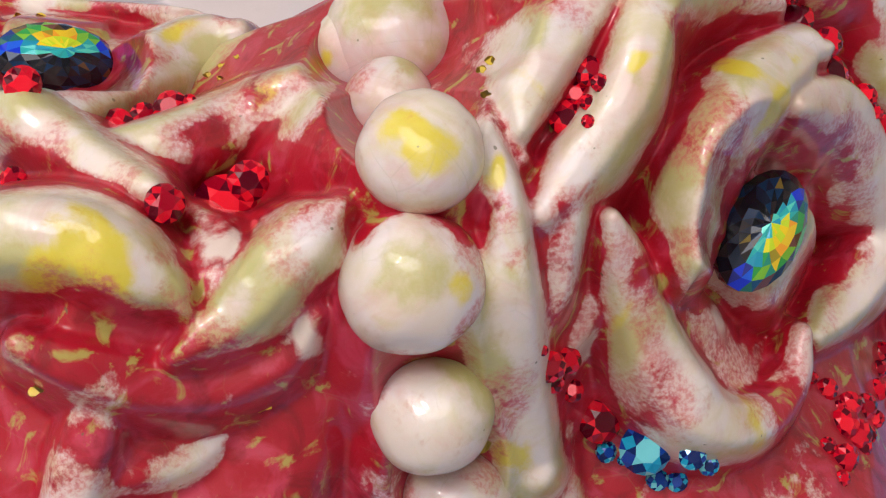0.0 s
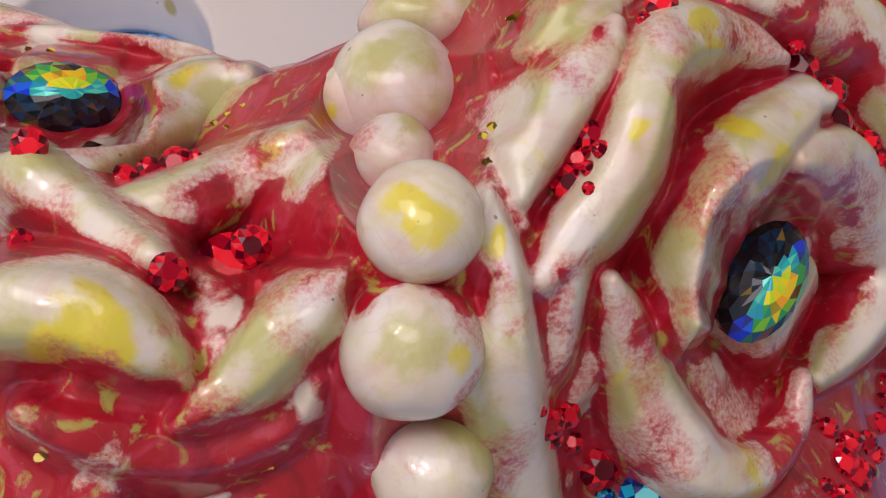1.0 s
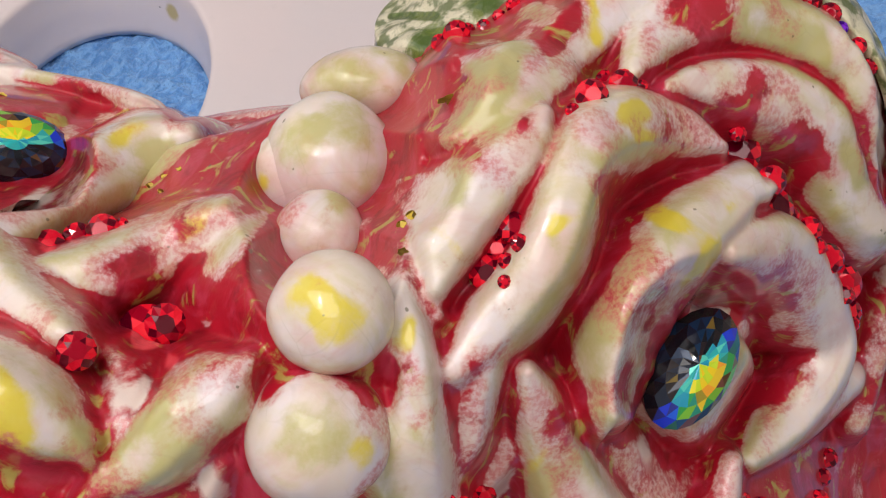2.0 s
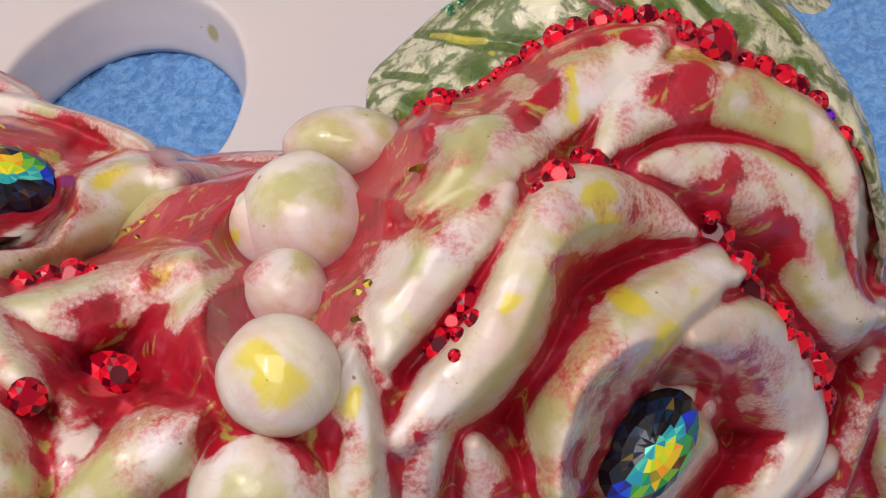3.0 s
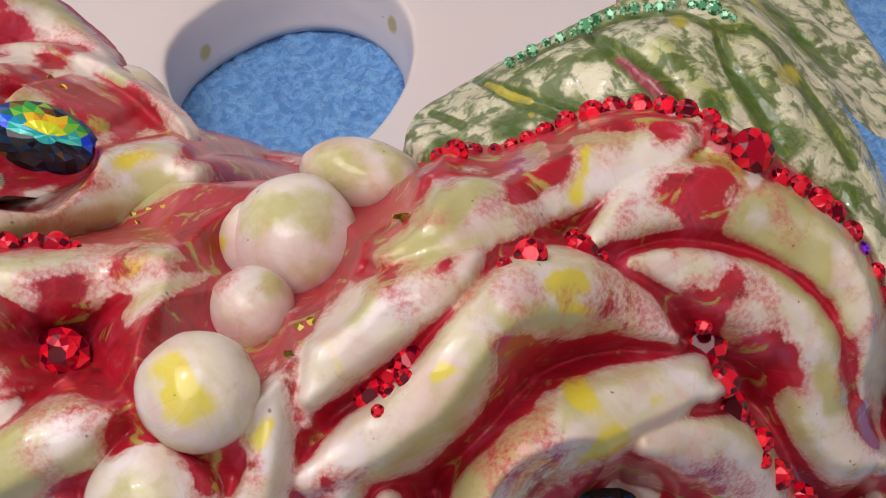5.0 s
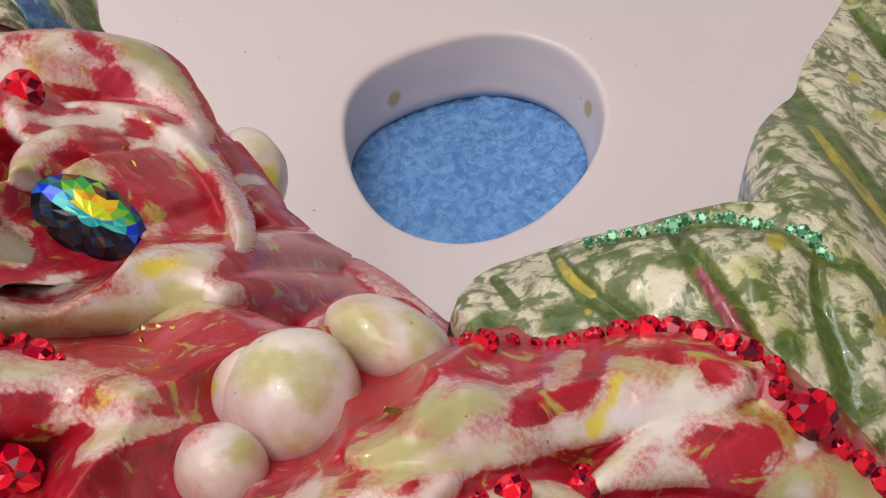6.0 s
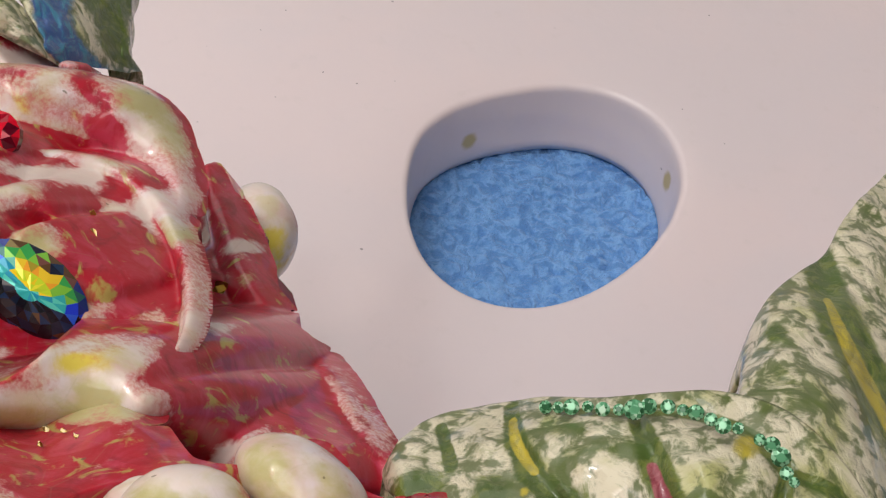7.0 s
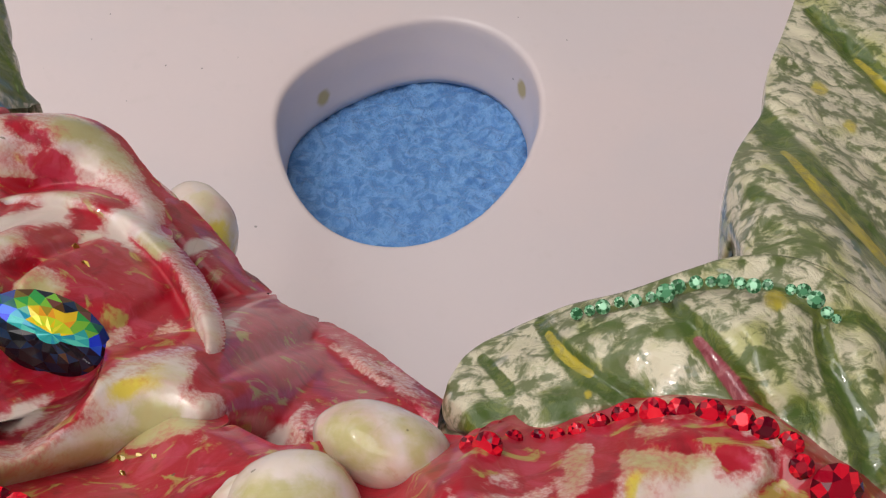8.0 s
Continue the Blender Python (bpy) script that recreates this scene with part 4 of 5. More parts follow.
seat(rose_a, (94.5, -245.6, 172.6), (0.098, -0.610, 0.787), (0.660, 0.632, 0.407), [("r", 99.0, -246.0, 168.0, 5.0), ("R", 92.0, -252.0, 165.0, 4.0), ("g", 101.0, -241.0, 168.0, 2.0)])
seat(rose_b, (19.6, -204.3, 183.6), (0.398, -0.518, 0.757), (0.910, 0.118, -0.398), [("R", 27.0, -198.0, 180.0, 5.0), ("g", 12.0, -208.0, 186.0, 4.0), ("y", 18.0, -211.0, 187.0, 1.5)])

# brush marks that run over several petals
BRUSH = []
BRUSH.append(("R", [(66.3, -223.6, 197.0, 1.7), (64.8, -230.1, 198.6, 1.5), (63.1, -241.1, 200.3, 1.2), (61.0, -245.3, 199.7, 1.1), (70.7, -221.1, 198.2, 1.3), (124.0, -218.9, 178.6, 1.3), (122.5, -220.9, 177.5, 1.3), (112.5, -221.9, 177.7, 2.7), (105.0, -223.9, 188.7, 1.5), (83.7, -244.5, 203.1, 1.3)]))
BRUSH.append(("r", [(73.8, -234.1, 208.8, 1.4), (84.4, -214.4, 197.8, 2.3), (82.3, -221.3, 200.6, 1.7), (99.7, -218.4, 201.4, 2.3), (103.2, -218.8, 198.3, 1.6), (77.4, -240.0, 208.5, 1.2), (107.9, -222.7, 193.1, 2.0), (112.4, -222.1, 189.5, 1.4), (68.3, -257.7, 194.8, 1.7), (84.1, -252.9, 181.5, 1.5), (111.6, -234.7, 162.5, 2.1), (111.5, -233.0, 152.9, 2.5), (88.2, -242.9, 195.3, 1.2)]))
BRUSH.append(("g", [(73.8, -236.1, 207.8, 2.9), (77.2, -222.9, 198.6, 2.2), (70.3, -237.1, 206.3, 1.8), (106.0, -217.5, 197.2, 2.0), (113.5, -215.9, 191.9, 2.5), (80.9, -249.8, 190.4, 1.8), (83.9, -249.2, 193.4, 2.0), (90.5, -245.2, 195.1, 1.2), (93.5, -233.9, 194.5, 1.5), (119.9, -223.2, 178.2, 1.4), (115.8, -216.1, 189.5, 1.8)]))
BRUSH.append(("y", [(89.6, -213.7, 199.9, 1.1), (88.4, -221.2, 202.3, 0.6), (89.1, -233.1, 202.4, 1.0), (90.2, -236.9, 202.0, 1.0), (78.5, -249.6, 203.7, 1.1), (94.2, -245.2, 192.4, 1.3), (91.2, -242.4, 194.6, 1.1)]))
BRUSH.append(("R", [(24.4, -263.5, 197.0, 3.1), (29.5, -266.4, 192.8, 3.1), (35.0, -264.7, 189.5, 2.5), (20.8, -266.4, 197.8, 2.1), (45.6, -249.5, 198.4, 1.7), (41.9, -240.5, 193.9, 1.5), (56.9, -259.6, 199.3, 0.8), (49.3, -256.9, 198.9, 1.0), (32.2, -255.6, 198.0, 1.1)]))
BRUSH.append(("r", [(17.7, -204.7, 187.3, 2.4), (31.4, -216.7, 190.6, 1.7), (36.0, -241.3, 197.5, 2.6), (48.2, -233.2, 197.0, 1.8), (34.7, -257.1, 198.0, 1.6), (17.7, -266.7, 188.5, 2.1), (23.4, -266.6, 183.0, 2.2)]))
BRUSH.append(("g", [(37.4, -211.5, 184.4, 1.6), (23.5, -206.2, 183.2, 1.7), (17.8, -265.3, 199.5, 2.0), (31.4, -264.1, 199.3, 1.8), (31.7, -266.1, 196.0, 2.6), (37.1, -260.3, 199.7, 1.6), (37.9, -264.1, 190.3, 1.6), (59.9, -264.0, 194.5, 1.1), (59.0, -266.0, 184.1, 1.3), (58.6, -266.0, 175.4, 1.1)]))
BRUSH.append(("y", [(25.3, -260.6, 208.3, 1.1), (24.7, -264.9, 203.5, 2.0), (19.4, -261.2, 199.2, 1.8), (42.5, -237.1, 198.8, 0.8), (61.9, -257.4, 201.0, 0.8), (60.0, -265.6, 169.9, 1.5)]))
BRUSH.append(("R", [(-4.3, -167.0, 176.3, 2.6), (2.0, -170.9, 172.0, 2.9), (12.6, -177.1, 174.4, 1.8), (23.6, -191.1, 177.1, 3.9), (28.5, -201.1, 182.4, 3.7), (26.0, -187.3, 174.6, 2.1), (40.1, -205.4, 185.8, 1.5), (4.3, -194.0, 183.7, 1.3)]))
BRUSH.append(("r", [(-14.6, -177.7, 176.3, 3.9), (-3.8, -174.0, 175.1, 2.6), (11.1, -170.0, 171.4, 2.9), (-11.2, -174.4, 178.2, 2.3), (14.5, -188.2, 177.6, 2.5), (3.1, -190.3, 181.8, 2.0), (-3.2, -194.3, 182.2, 2.8), (-4.2, -199.4, 174.1, 2.2), (11.9, -216.2, 189.0, 1.9), (24.5, -221.6, 188.5, 2.9)]))
BRUSH.append(("g", [(2.0, -165.1, 174.5, 1.6), (-6.8, -174.4, 177.1, 2.1), (22.0, -182.0, 174.5, 2.4), (20.4, -184.8, 174.8, 1.7), (16.5, -219.7, 188.0, 2.9), (38.5, -212.3, 184.3, 1.9)]))
BRUSH.append(("R", [(74.0, -220.5, 203.4, 2.0), (79.0, -215.0, 203.6, 2.0), (86.0, -211.8, 203.6, 1.9), (97.5, -210.2, 204.0, 1.5), (104.0, -210.5, 201.5, 1.5)]))
BRUSH.append(("r", [(83.0, -222.0, 204.5, 2.0), (80.0, -229.0, 206.5, 1.5), (99.0, -216.5, 202.0, 2.0), (112.0, -213.5, 195.0, 1.8), (73.0, -242.5, 207.0, 2.0)]))
BRUSH.append(("g", [(91.5, -211.6, 204.2, 3.4), (82.0, -216.5, 204.8, 2.2), (110.0, -211.0, 197.0, 3.0)]))
BRUSH.append(("y", [(-6.9, -175.8, 176.3, 1.1), (-1.2, -172.0, 173.6, 0.9), (16.5, -188.9, 177.3, 1.1), (35.2, -211.8, 187.8, 0.8)]))
BRUSH.append(("c", [(6.4, -179.9, 175.9, 2.1), (3.4, -186.4, 179.4, 2.0), (15.4, -179.6, 173.9, 1.8), (35.2, -194.8, 179.5, 1.2), (23.6, -215.9, 185.0, 2.5)]))

# ---- leaves ----
leaf = thing("leaf", (100.0, -190.0, 180.0), "mottled cream and green glazed clay leaf edged with red stones", "leaf", "leaves of the sculpture")
LEAF_VEINS = [
    (0, [(86.8, -189.8, 200.3, 0.7), (91.5, -196.3, 203.0, 1.2), (96.2, -201.0, 203.3, 1.2), (100.1, -204.8, 202.5, 0.8)]),
    (2, [(91.2, -196.5, 202.8, 0.4), (95.6, -201.1, 203.1, 0.7), (99.0, -204.3, 202.5, 0.5)]),
    (0, [(102.2, -188.5, 203.8, 0.5), (104.6, -198.3, 206.7, 0.9), (107.9, -200.6, 202.9, 1.3), (110.2, -203.5, 200.2, 1.1)]),
    (0, [(73.4, -187.9, 188.2, 0.6), (78.5, -196.3, 193.8, 1.0), (83.2, -200.3, 196.3, 1.0), (86.5, -202.5, 198.0, 0.5)]),
    (0, [(68.5, -194.1, 187.1, 0.5), (73.1, -198.8, 189.5, 0.5)]),
    (0, [(79.0, -189.6, 194.2, 0.3), (85.4, -189.8, 199.5, 0.4), (88.9, -188.1, 201.2, 0.5), (93.3, -188.0, 203.4, 0.5), (97.8, -188.2, 204.6, 0.5), (102.5, -191.9, 206.9, 0.5), (107.3, -188.5, 203.3, 0.6), (112.0, -190.0, 200.5, 0.7)]),
    (0, [(110.2, -190.3, 202.8, 0.6), (115.5, -194.5, 198.5, 0.9), (121.0, -199.0, 192.5, 0.8)]),
    (1, [(75.0, -191.0, 190.5, 0.3), (78.0, -195.8, 193.5, 0.5), (81.0, -198.5, 195.2, 0.3)]),
]
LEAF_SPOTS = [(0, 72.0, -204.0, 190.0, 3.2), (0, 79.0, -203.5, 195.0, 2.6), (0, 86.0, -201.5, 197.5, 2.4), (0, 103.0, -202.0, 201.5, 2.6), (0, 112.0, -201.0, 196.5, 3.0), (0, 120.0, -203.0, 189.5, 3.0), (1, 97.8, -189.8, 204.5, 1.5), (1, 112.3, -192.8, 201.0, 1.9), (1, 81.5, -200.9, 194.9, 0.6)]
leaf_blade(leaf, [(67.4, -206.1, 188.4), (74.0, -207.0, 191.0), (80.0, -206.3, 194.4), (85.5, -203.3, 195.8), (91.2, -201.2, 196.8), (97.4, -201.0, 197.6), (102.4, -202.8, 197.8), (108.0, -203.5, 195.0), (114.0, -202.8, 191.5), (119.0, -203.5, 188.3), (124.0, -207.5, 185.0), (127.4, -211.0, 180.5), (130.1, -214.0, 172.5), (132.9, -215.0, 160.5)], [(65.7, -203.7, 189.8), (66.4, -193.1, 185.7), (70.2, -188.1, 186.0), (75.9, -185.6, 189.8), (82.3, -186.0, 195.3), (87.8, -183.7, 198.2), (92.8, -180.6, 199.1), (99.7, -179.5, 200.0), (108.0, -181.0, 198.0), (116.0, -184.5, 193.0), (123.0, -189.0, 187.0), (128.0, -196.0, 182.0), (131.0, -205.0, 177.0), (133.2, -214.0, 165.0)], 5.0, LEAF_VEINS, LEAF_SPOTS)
back_leaf = thing("leaf", (130.0, -150.0, 170.0), "large olive and cream glazed clay leaf with dark veins", "leaf", "leaves of the sculpture")
BACK_VEINS = [
    (0, [(90.6, -138.3, 182.2, 1.2), (94.8, -149.9, 188.6, 1.9), (100.7, -160.1, 193.4, 2.0), (107.1, -167.8, 195.7, 1.9), (113.5, -174.0, 195.5, 1.7), (119.6, -180.0, 193.0, 1.0)]),
    (1, [(95.2, -151.3, 188.6, 0.3), (101.2, -161.5, 193.4, 0.7), (107.4, -168.9, 195.7, 0.6), (113.0, -174.2, 195.7, 0.3)]),
    (0, [(94.5, -104.0, 172.9, 1.0), (101.9, -117.0, 179.4, 1.5), (108.0, -126.0, 183.0, 1.5), (116.0, -138.0, 187.0, 1.3), (124.0, -150.0, 188.0, 0.9)]),
    (1, [(102.5, -118.0, 179.4, 0.4), (109.0, -127.5, 183.0, 0.6), (116.0, -138.4, 187.0, 0.4)]),
]
leaf_blade(back_leaf, [(93.0, -177.0, 194.0), (99.0, -179.0, 196.5), (105.0, -181.0, 197.0), (112.0, -182.5, 194.5), (119.0, -184.0, 189.5), (126.0, -184.0, 184.0), (131.0, -180.0, 181.0), (134.0, -172.0, 178.0)], [(92.2, -169.0, 187.5), (90.2, -162.0, 186.4), (89.3, -152.0, 185.6), (91.2, -138.2, 182.2), (90.6, -127.0, 179.2), (91.2, -112.0, 175.0), (92.0, -92.0, 170.0), (94.6, -53.3, 164.5)], 7.0, BACK_VEINS, [(1, 98.0, -133.0, 186.0, 1.5), (1, 103.0, -142.0, 189.0, 1.2), (0, 93.0, -160.0, 188.0, 1.6)])
left_leaf = thing("leaf", (-40.0, -120.0, 140.0), "glossy green clay leaf with blue veins behind the rose", "leaf", "leaves of the sculpture")
LEFT_VEINS = [(3, [(-20.5, -157.2, 163.0, 0.6), (-24.8, -156.3, 166.0, 1.1), (-30.9, -152.2, 168.0, 1.2), (-37.1, -145.1, 168.0, 1.4), (-44.1, -134.6, 168.0, 1.4)]), (3, [(-36.7, -146.6, 167.0, 0.6), (-42.4, -146.0, 167.0, 1.1), (-48.0, -148.4, 167.0, 1.1), (-52.5, -151.0, 167.0, 0.9)]), (0, [(-24.6, -140.1, 151.0, 0.5), (-32.6, -130.3, 151.0, 0.9), (-38.5, -120.2, 151.0, 1.1), (-44.9, -109.5, 151.0, 0.9)]), (0, [(-28.4, -139.4, 156.0, 0.5), (-33.9, -135.7, 158.0, 1.1), (-41.2, -128.3, 158.0, 1.2), (-48.0, -120.1, 158.0, 1.1)])]
leaf_blade(left_leaf, [(-23.7, -154.6, 160.0), (-33.0, -149.9, 162.0), (-44.5, -145.3, 164.0), (-60.8, -138.3, 164.0)], [(-23.9, -135.8, 146.0), (-32.8, -123.8, 146.0), (-42.3, -111.7, 146.0), (-51.7, -98.2, 146.0)], 6.0, LEFT_VEINS, [(0, -38.0, -128.0, 152.0, 6.0), (1, -55.0, -150.0, 164.0, 4.0)], n=110, m=60, rough=1.4)
leaf_blade(left_leaf, [(-23.7, -154.6, 160.0), (-34.3, -156.6, 162.0), (-49.3, -155.8, 164.0)], [(-33.0, -149.9, 162.0), (-46.8, -145.0, 164.0), (-65.0, -137.3, 164.0)], 5.0, LEFT_VEINS, [(0, -38.0, -128.0, 152.0, 6.0), (1, -55.0, -150.0, 164.0, 4.0)], n=110, m=60, rough=1.2)

# ---- stones ----
STONES = {}
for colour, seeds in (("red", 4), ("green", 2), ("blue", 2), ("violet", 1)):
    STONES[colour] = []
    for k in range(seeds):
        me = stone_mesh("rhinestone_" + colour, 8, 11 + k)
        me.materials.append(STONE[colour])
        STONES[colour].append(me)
LABEL = {"red": "faceted ruby-red glass rhinestone set in the red glaze", "green": "tiny pale green glass rhinestone on the leaf's crest", "blue": "iridescent blue glass rhinestone beside the petals", "violet": "tiny violet glass rhinestone in the red row"}


GEMS = []


def stones(colour, group, rows):
    rnd = random.Random(len(rows))
    for x, y, z, r in rows:
        r *= 1.2 if colour in ("green", "red") else 1.0
        ob = new("rhinestone", rnd.choice(STONES[colour]))
        tilt = (FACE + Vector((rnd.uniform(-0.25, 0.25), rnd.uniform(-0.25, 0.15), rnd.uniform(-0.2, 0.2)))).normalized()
        ob.matrix_world = Matrix.Translation(Vector((x, y, z)) * MM) @ tilt.to_track_quat("Z", "Y").to_matrix().to_4x4() @ Matrix.Rotation(rnd.uniform(0, 6), 4, "Z") @ Matrix.Scale(r * MM, 4)
        GEMS.append(ob)
        tagged(ob, ("large " if r > 2.2 else "") + LABEL[colour], "rhinestone", group)


stones("red", "red rhinestones", [(72.12, -210.24, 194.22, 0.91), (74.01, -210.25, 195.06, 1.33), (75.82, -209.44, 195.82, 0.84), (77.99, -209.87, 197.53, 0.71), (79.91, -209.99, 198.86, 0.71), (81.76, -209.49, 199.69, 0.82), (83.65, -208.01, 199.85, 1.00), (85.96, -206.30, 200.09, 1.18), (88.87, -205.50, 200.87, 1.36), (91.31, -204.50, 201.02, 1.24), (94.21, -203.90, 201.01, 1.31), (97.19, -203.96, 201.49, 1.24), (99.63, -204.69, 201.86, 1.18), (102.29, -205.80, 202.08, 1.17), (103.72, -207.39, 201.36, 1.05), (107.54, -207.49, 199.32, 2.24)])
stones("red", "red rhinestones", [(111.36, -207.53, 195.62, 1.11), (113.81, -206.41, 193.55, 1.20), (116.41, -206.46, 191.77, 1.42), (118.65, -206.64, 190.54, 1.21), (120.93, -208.39, 189.60, 1.21), (124.95, -211.12, 186.84, 0.93), (126.41, -212.88, 184.87, 0.93)])
stones("violet", "violet rhinestone", [(122.81, -209.16, 188.05, 0.93)])
stones("red", "red rhinestones", [(74.2, -246.2, 201.1, 1.4), (72.4, -247.2, 199.4, 1.2), (70.9, -249.5, 198.8, 1.5), (74.3, -249.0, 201.7, 0.8), (72.2, -252.1, 199.9, 0.6), (72.8, -249.8, 200.3, 0.7), (84.8, -232.9, 204.2, 1.5), (89.9, -227.2, 200.2, 1.4), (88.8, -225.9, 201.0, 0.9), (91.9, -227.3, 199.5, 0.7), (82.4, -236.9, 206.9, 0.7)])
stones("red", "red rhinestones", [(104.9, -225.9, 186.3, 2.3), (104.4, -224.0, 186.9, 0.9), (107.5, -228.1, 182.4, 1.5), (108.9, -228.5, 178.4, 2.1), (106.6, -228.7, 180.8, 0.8), (113.2, -227.7, 172.4, 1.3), (116.2, -228.2, 167.1, 1.6), (113.8, -230.0, 171.7, 0.8), (120.1, -227.6, 161.2, 2.1), (123.3, -226.2, 153.2, 1.5), (122.3, -227.5, 152.4, 0.8), (111.1, -228.3, 176.3, 1.0), (118.9, -228.4, 159.8, 1.0)])
stones("red", "red rhinestones", [(36.2, -247.1, 194.6, 2.8), (39.0, -250.0, 199.1, 1.7), (31.1, -254.6, 202.4, 1.6), (24.8, -235.8, 196.2, 1.2), (27.0, -231.6, 192.9, 1.5), (29.8, -230.6, 192.6, 1.4), (32.7, -231.3, 193.6, 1.6), (34.7, -230.8, 193.6, 0.7), (19.4, -233.6, 201.5, 1.6), (16.9, -248.4, 205.2, 1.2)])
stones("red", "red rhinestones", [(65.1, -262.0, 176.7, 1.4), (68.1, -257.9, 172.3, 1.3), (65.7, -262.7, 175.3, 1.1), (68.6, -257.0, 166.0, 1.1), (72.2, -257.3, 160.0, 2.2), (64.0, -262.6, 180.1, 0.5)])
stones("red", "red rhinestones", [(105.6, -245.2, 140.4, 1.3), (108.7, -245.8, 137.2, 1.4), (112.0, -243.9, 133.3, 1.5), (113.4, -245.2, 131.8, 1.1), (106.6, -247.6, 136.0, 1.7), (108.2, -249.7, 135.8, 1.8), (104.7, -254.3, 137.9, 1.6), (108.8, -251.1, 134.7, 1.1), (102.6, -253.2, 139.7, 1.0), (103.1, -257.3, 138.2, 0.9), (116.9, -238.2, 128.6, 1.3), (121.2, -230.7, 127.0, 1.2), (119.1, -235.3, 129.1, 1.1), (102.9, -246.7, 145.4, 0.7), (106.9, -245.6, 136.8, 0.8), (111.3, -248.3, 132.9, 0.9)])
stones("blue", "blue rhinestones", [(72.5, -258.6, 155.8, 1.3), (76.3, -260.7, 157.6, 3.0), (80.8, -260.9, 155.0, 1.6), (77.9, -261.0, 151.9, 1.4), (80.1, -261.4, 151.2, 1.3), (82.9, -261.0, 152.6, 1.2), (74.2, -260.8, 156.4, 0.6)])
stones("red", "red rhinestones", [(-2.29, -184.90, 179.40, 2.64)])
stones("green", "green rhinestones", [(77.48, -189.08, 192.91, 0.59), (78.88, -189.26, 194.23, 0.52), (80.23, -189.31, 195.48, 0.71), (81.91, -189.31, 196.93, 0.51), (83.58, -189.71, 198.28, 0.64), (85.15, -189.57, 199.35, 0.51), (86.57, -189.27, 200.20, 0.88), (87.63, -188.30, 200.62, 0.70), (89.36, -187.77, 201.39, 0.63), (90.86, -187.75, 202.07, 0.50), (92.15, -187.62, 202.56, 0.69), (93.81, -188.07, 203.31, 0.56), (95.21, -188.49, 203.91, 0.69), (96.57, -188.03, 204.12, 0.50), (98.95, -188.62, 204.92, 0.50), (100.21, -188.56, 205.11, 0.68), (101.58, -189.94, 205.83, 0.80), (102.84, -191.99, 206.63, 0.55), (103.87, -192.56, 206.72, 0.42)])


# ---- the clay mound that carries the roses ----
FOOT = [(-79, -27), (-52, -26), (-26, -26), (-9, -23), (1, -24), (3, -29), (11, -36), (23, -41), (35, -45), (51, -46), (62, -45), (67, -44), (74, -36), (86, -29), (96, -24), (104, -23), (123, -37), (128, -46), (131, -55), (135, -66), (141, -74), (146, -87), (152, -100), (136, -120), (117, -145), (50, -124), (8, -111), (-3, -95), (-1, -75), (-9, -51)]


def foot_distance(x, y):
    """Distance inside (positive) or outside the mound's outline."""
    best, inside = np.full(x.shape, 1e9), np.zeros(x.shape, bool)
    for (ax, ay), (bx, by) in zip(FOOT, FOOT[1:] + FOOT[:1]):
        dx, dy = bx - ax, by - ay
        t = np.clip(((x - ax) * dx + (y - ay) * dy) / (dx * dx + dy * dy), 0, 1)
        best = np.minimum(best, np.hypot(x - ax - t * dx, y - ay - t * dy))
        if dy:
            inside ^= ((ay > y) != (by > y)) & (x < ax + (y - ay) / dy * dx)
    return np.where(inside, best, -best)


def blur(h, times):
    for _ in range(times):
        p = np.pad(h, 1, mode="edge")
        h = (p[:-2, 1:-1] + p[2:, 1:-1] + p[1:-1, :-2] + p[1:-1, 2:] + 4 * p[1:-1, 1:-1]) / 8
    return h


def noise_field(us, vs, scale, seed):
    """Smooth noise over the relief's plane, drawn on a coarse net and spread over the fine one."""
    step_mm = min(2.0, 0.22 / scale)
    cu, cv = np.arange(us[0], us[-1] + 2 * step_mm, step_mm), np.arange(vs[0], vs[-1] + 2 * step_mm, step_mm)
    net = np.array([[noise.noise(Vector((a * scale, b * scale, seed))) for b in cv] for a in cu])
    rows = np.array([np.interp(vs, cv, r) for r in net])
    return np.array([np.interp(us, cu, c) for c in rows.T]).T


def body_floor(crest, us, vs):
    """How high the clay between the petals lies: under the lowest ridges near by, spread softly."""
    top, weight = np.zeros((len(us), len(vs))), np.full((len(us), len(vs)), 1e-12)
    for u, v, n, w in crest:
        low = n - 0.8 * w
        k = np.outer(np.exp(-0.5 * ((us - u) / 7.0) ** 2), np.exp(-0.5 * ((vs - v) / 7.0) ** 2))
        k += 1e-5 * np.outer(np.exp(-0.5 * ((us - u) / 40.0) ** 2), np.exp(-0.5 * ((vs - v) / 40.0) ** 2))
        k *= math.exp(-(low - 270) / 10.0)
        top += k * low
        weight += k
    return top / weight


def patch_paint(paint, P, patches):
    for ch, x, y, z, r in patches:
        k, s = CHANNEL[ch]
        q = Vector((x, y, z))
        # each dab is drawn out along its own stroke
        a = 2.4 * math.sin(7.3 * x + 3.1 * z)
        du, dv = P[0] - q.x, P[1] - q.dot(ALONG)
        d = np.hypot((du * math.cos(a) + dv * math.sin(a)) / 1.55, (dv * math.cos(a) - du * math.sin(a)) / 0.75) / r
        paint[k] += s * np.clip(1.05 * (1.0 - d / 1.75), 0.0, 1.0)


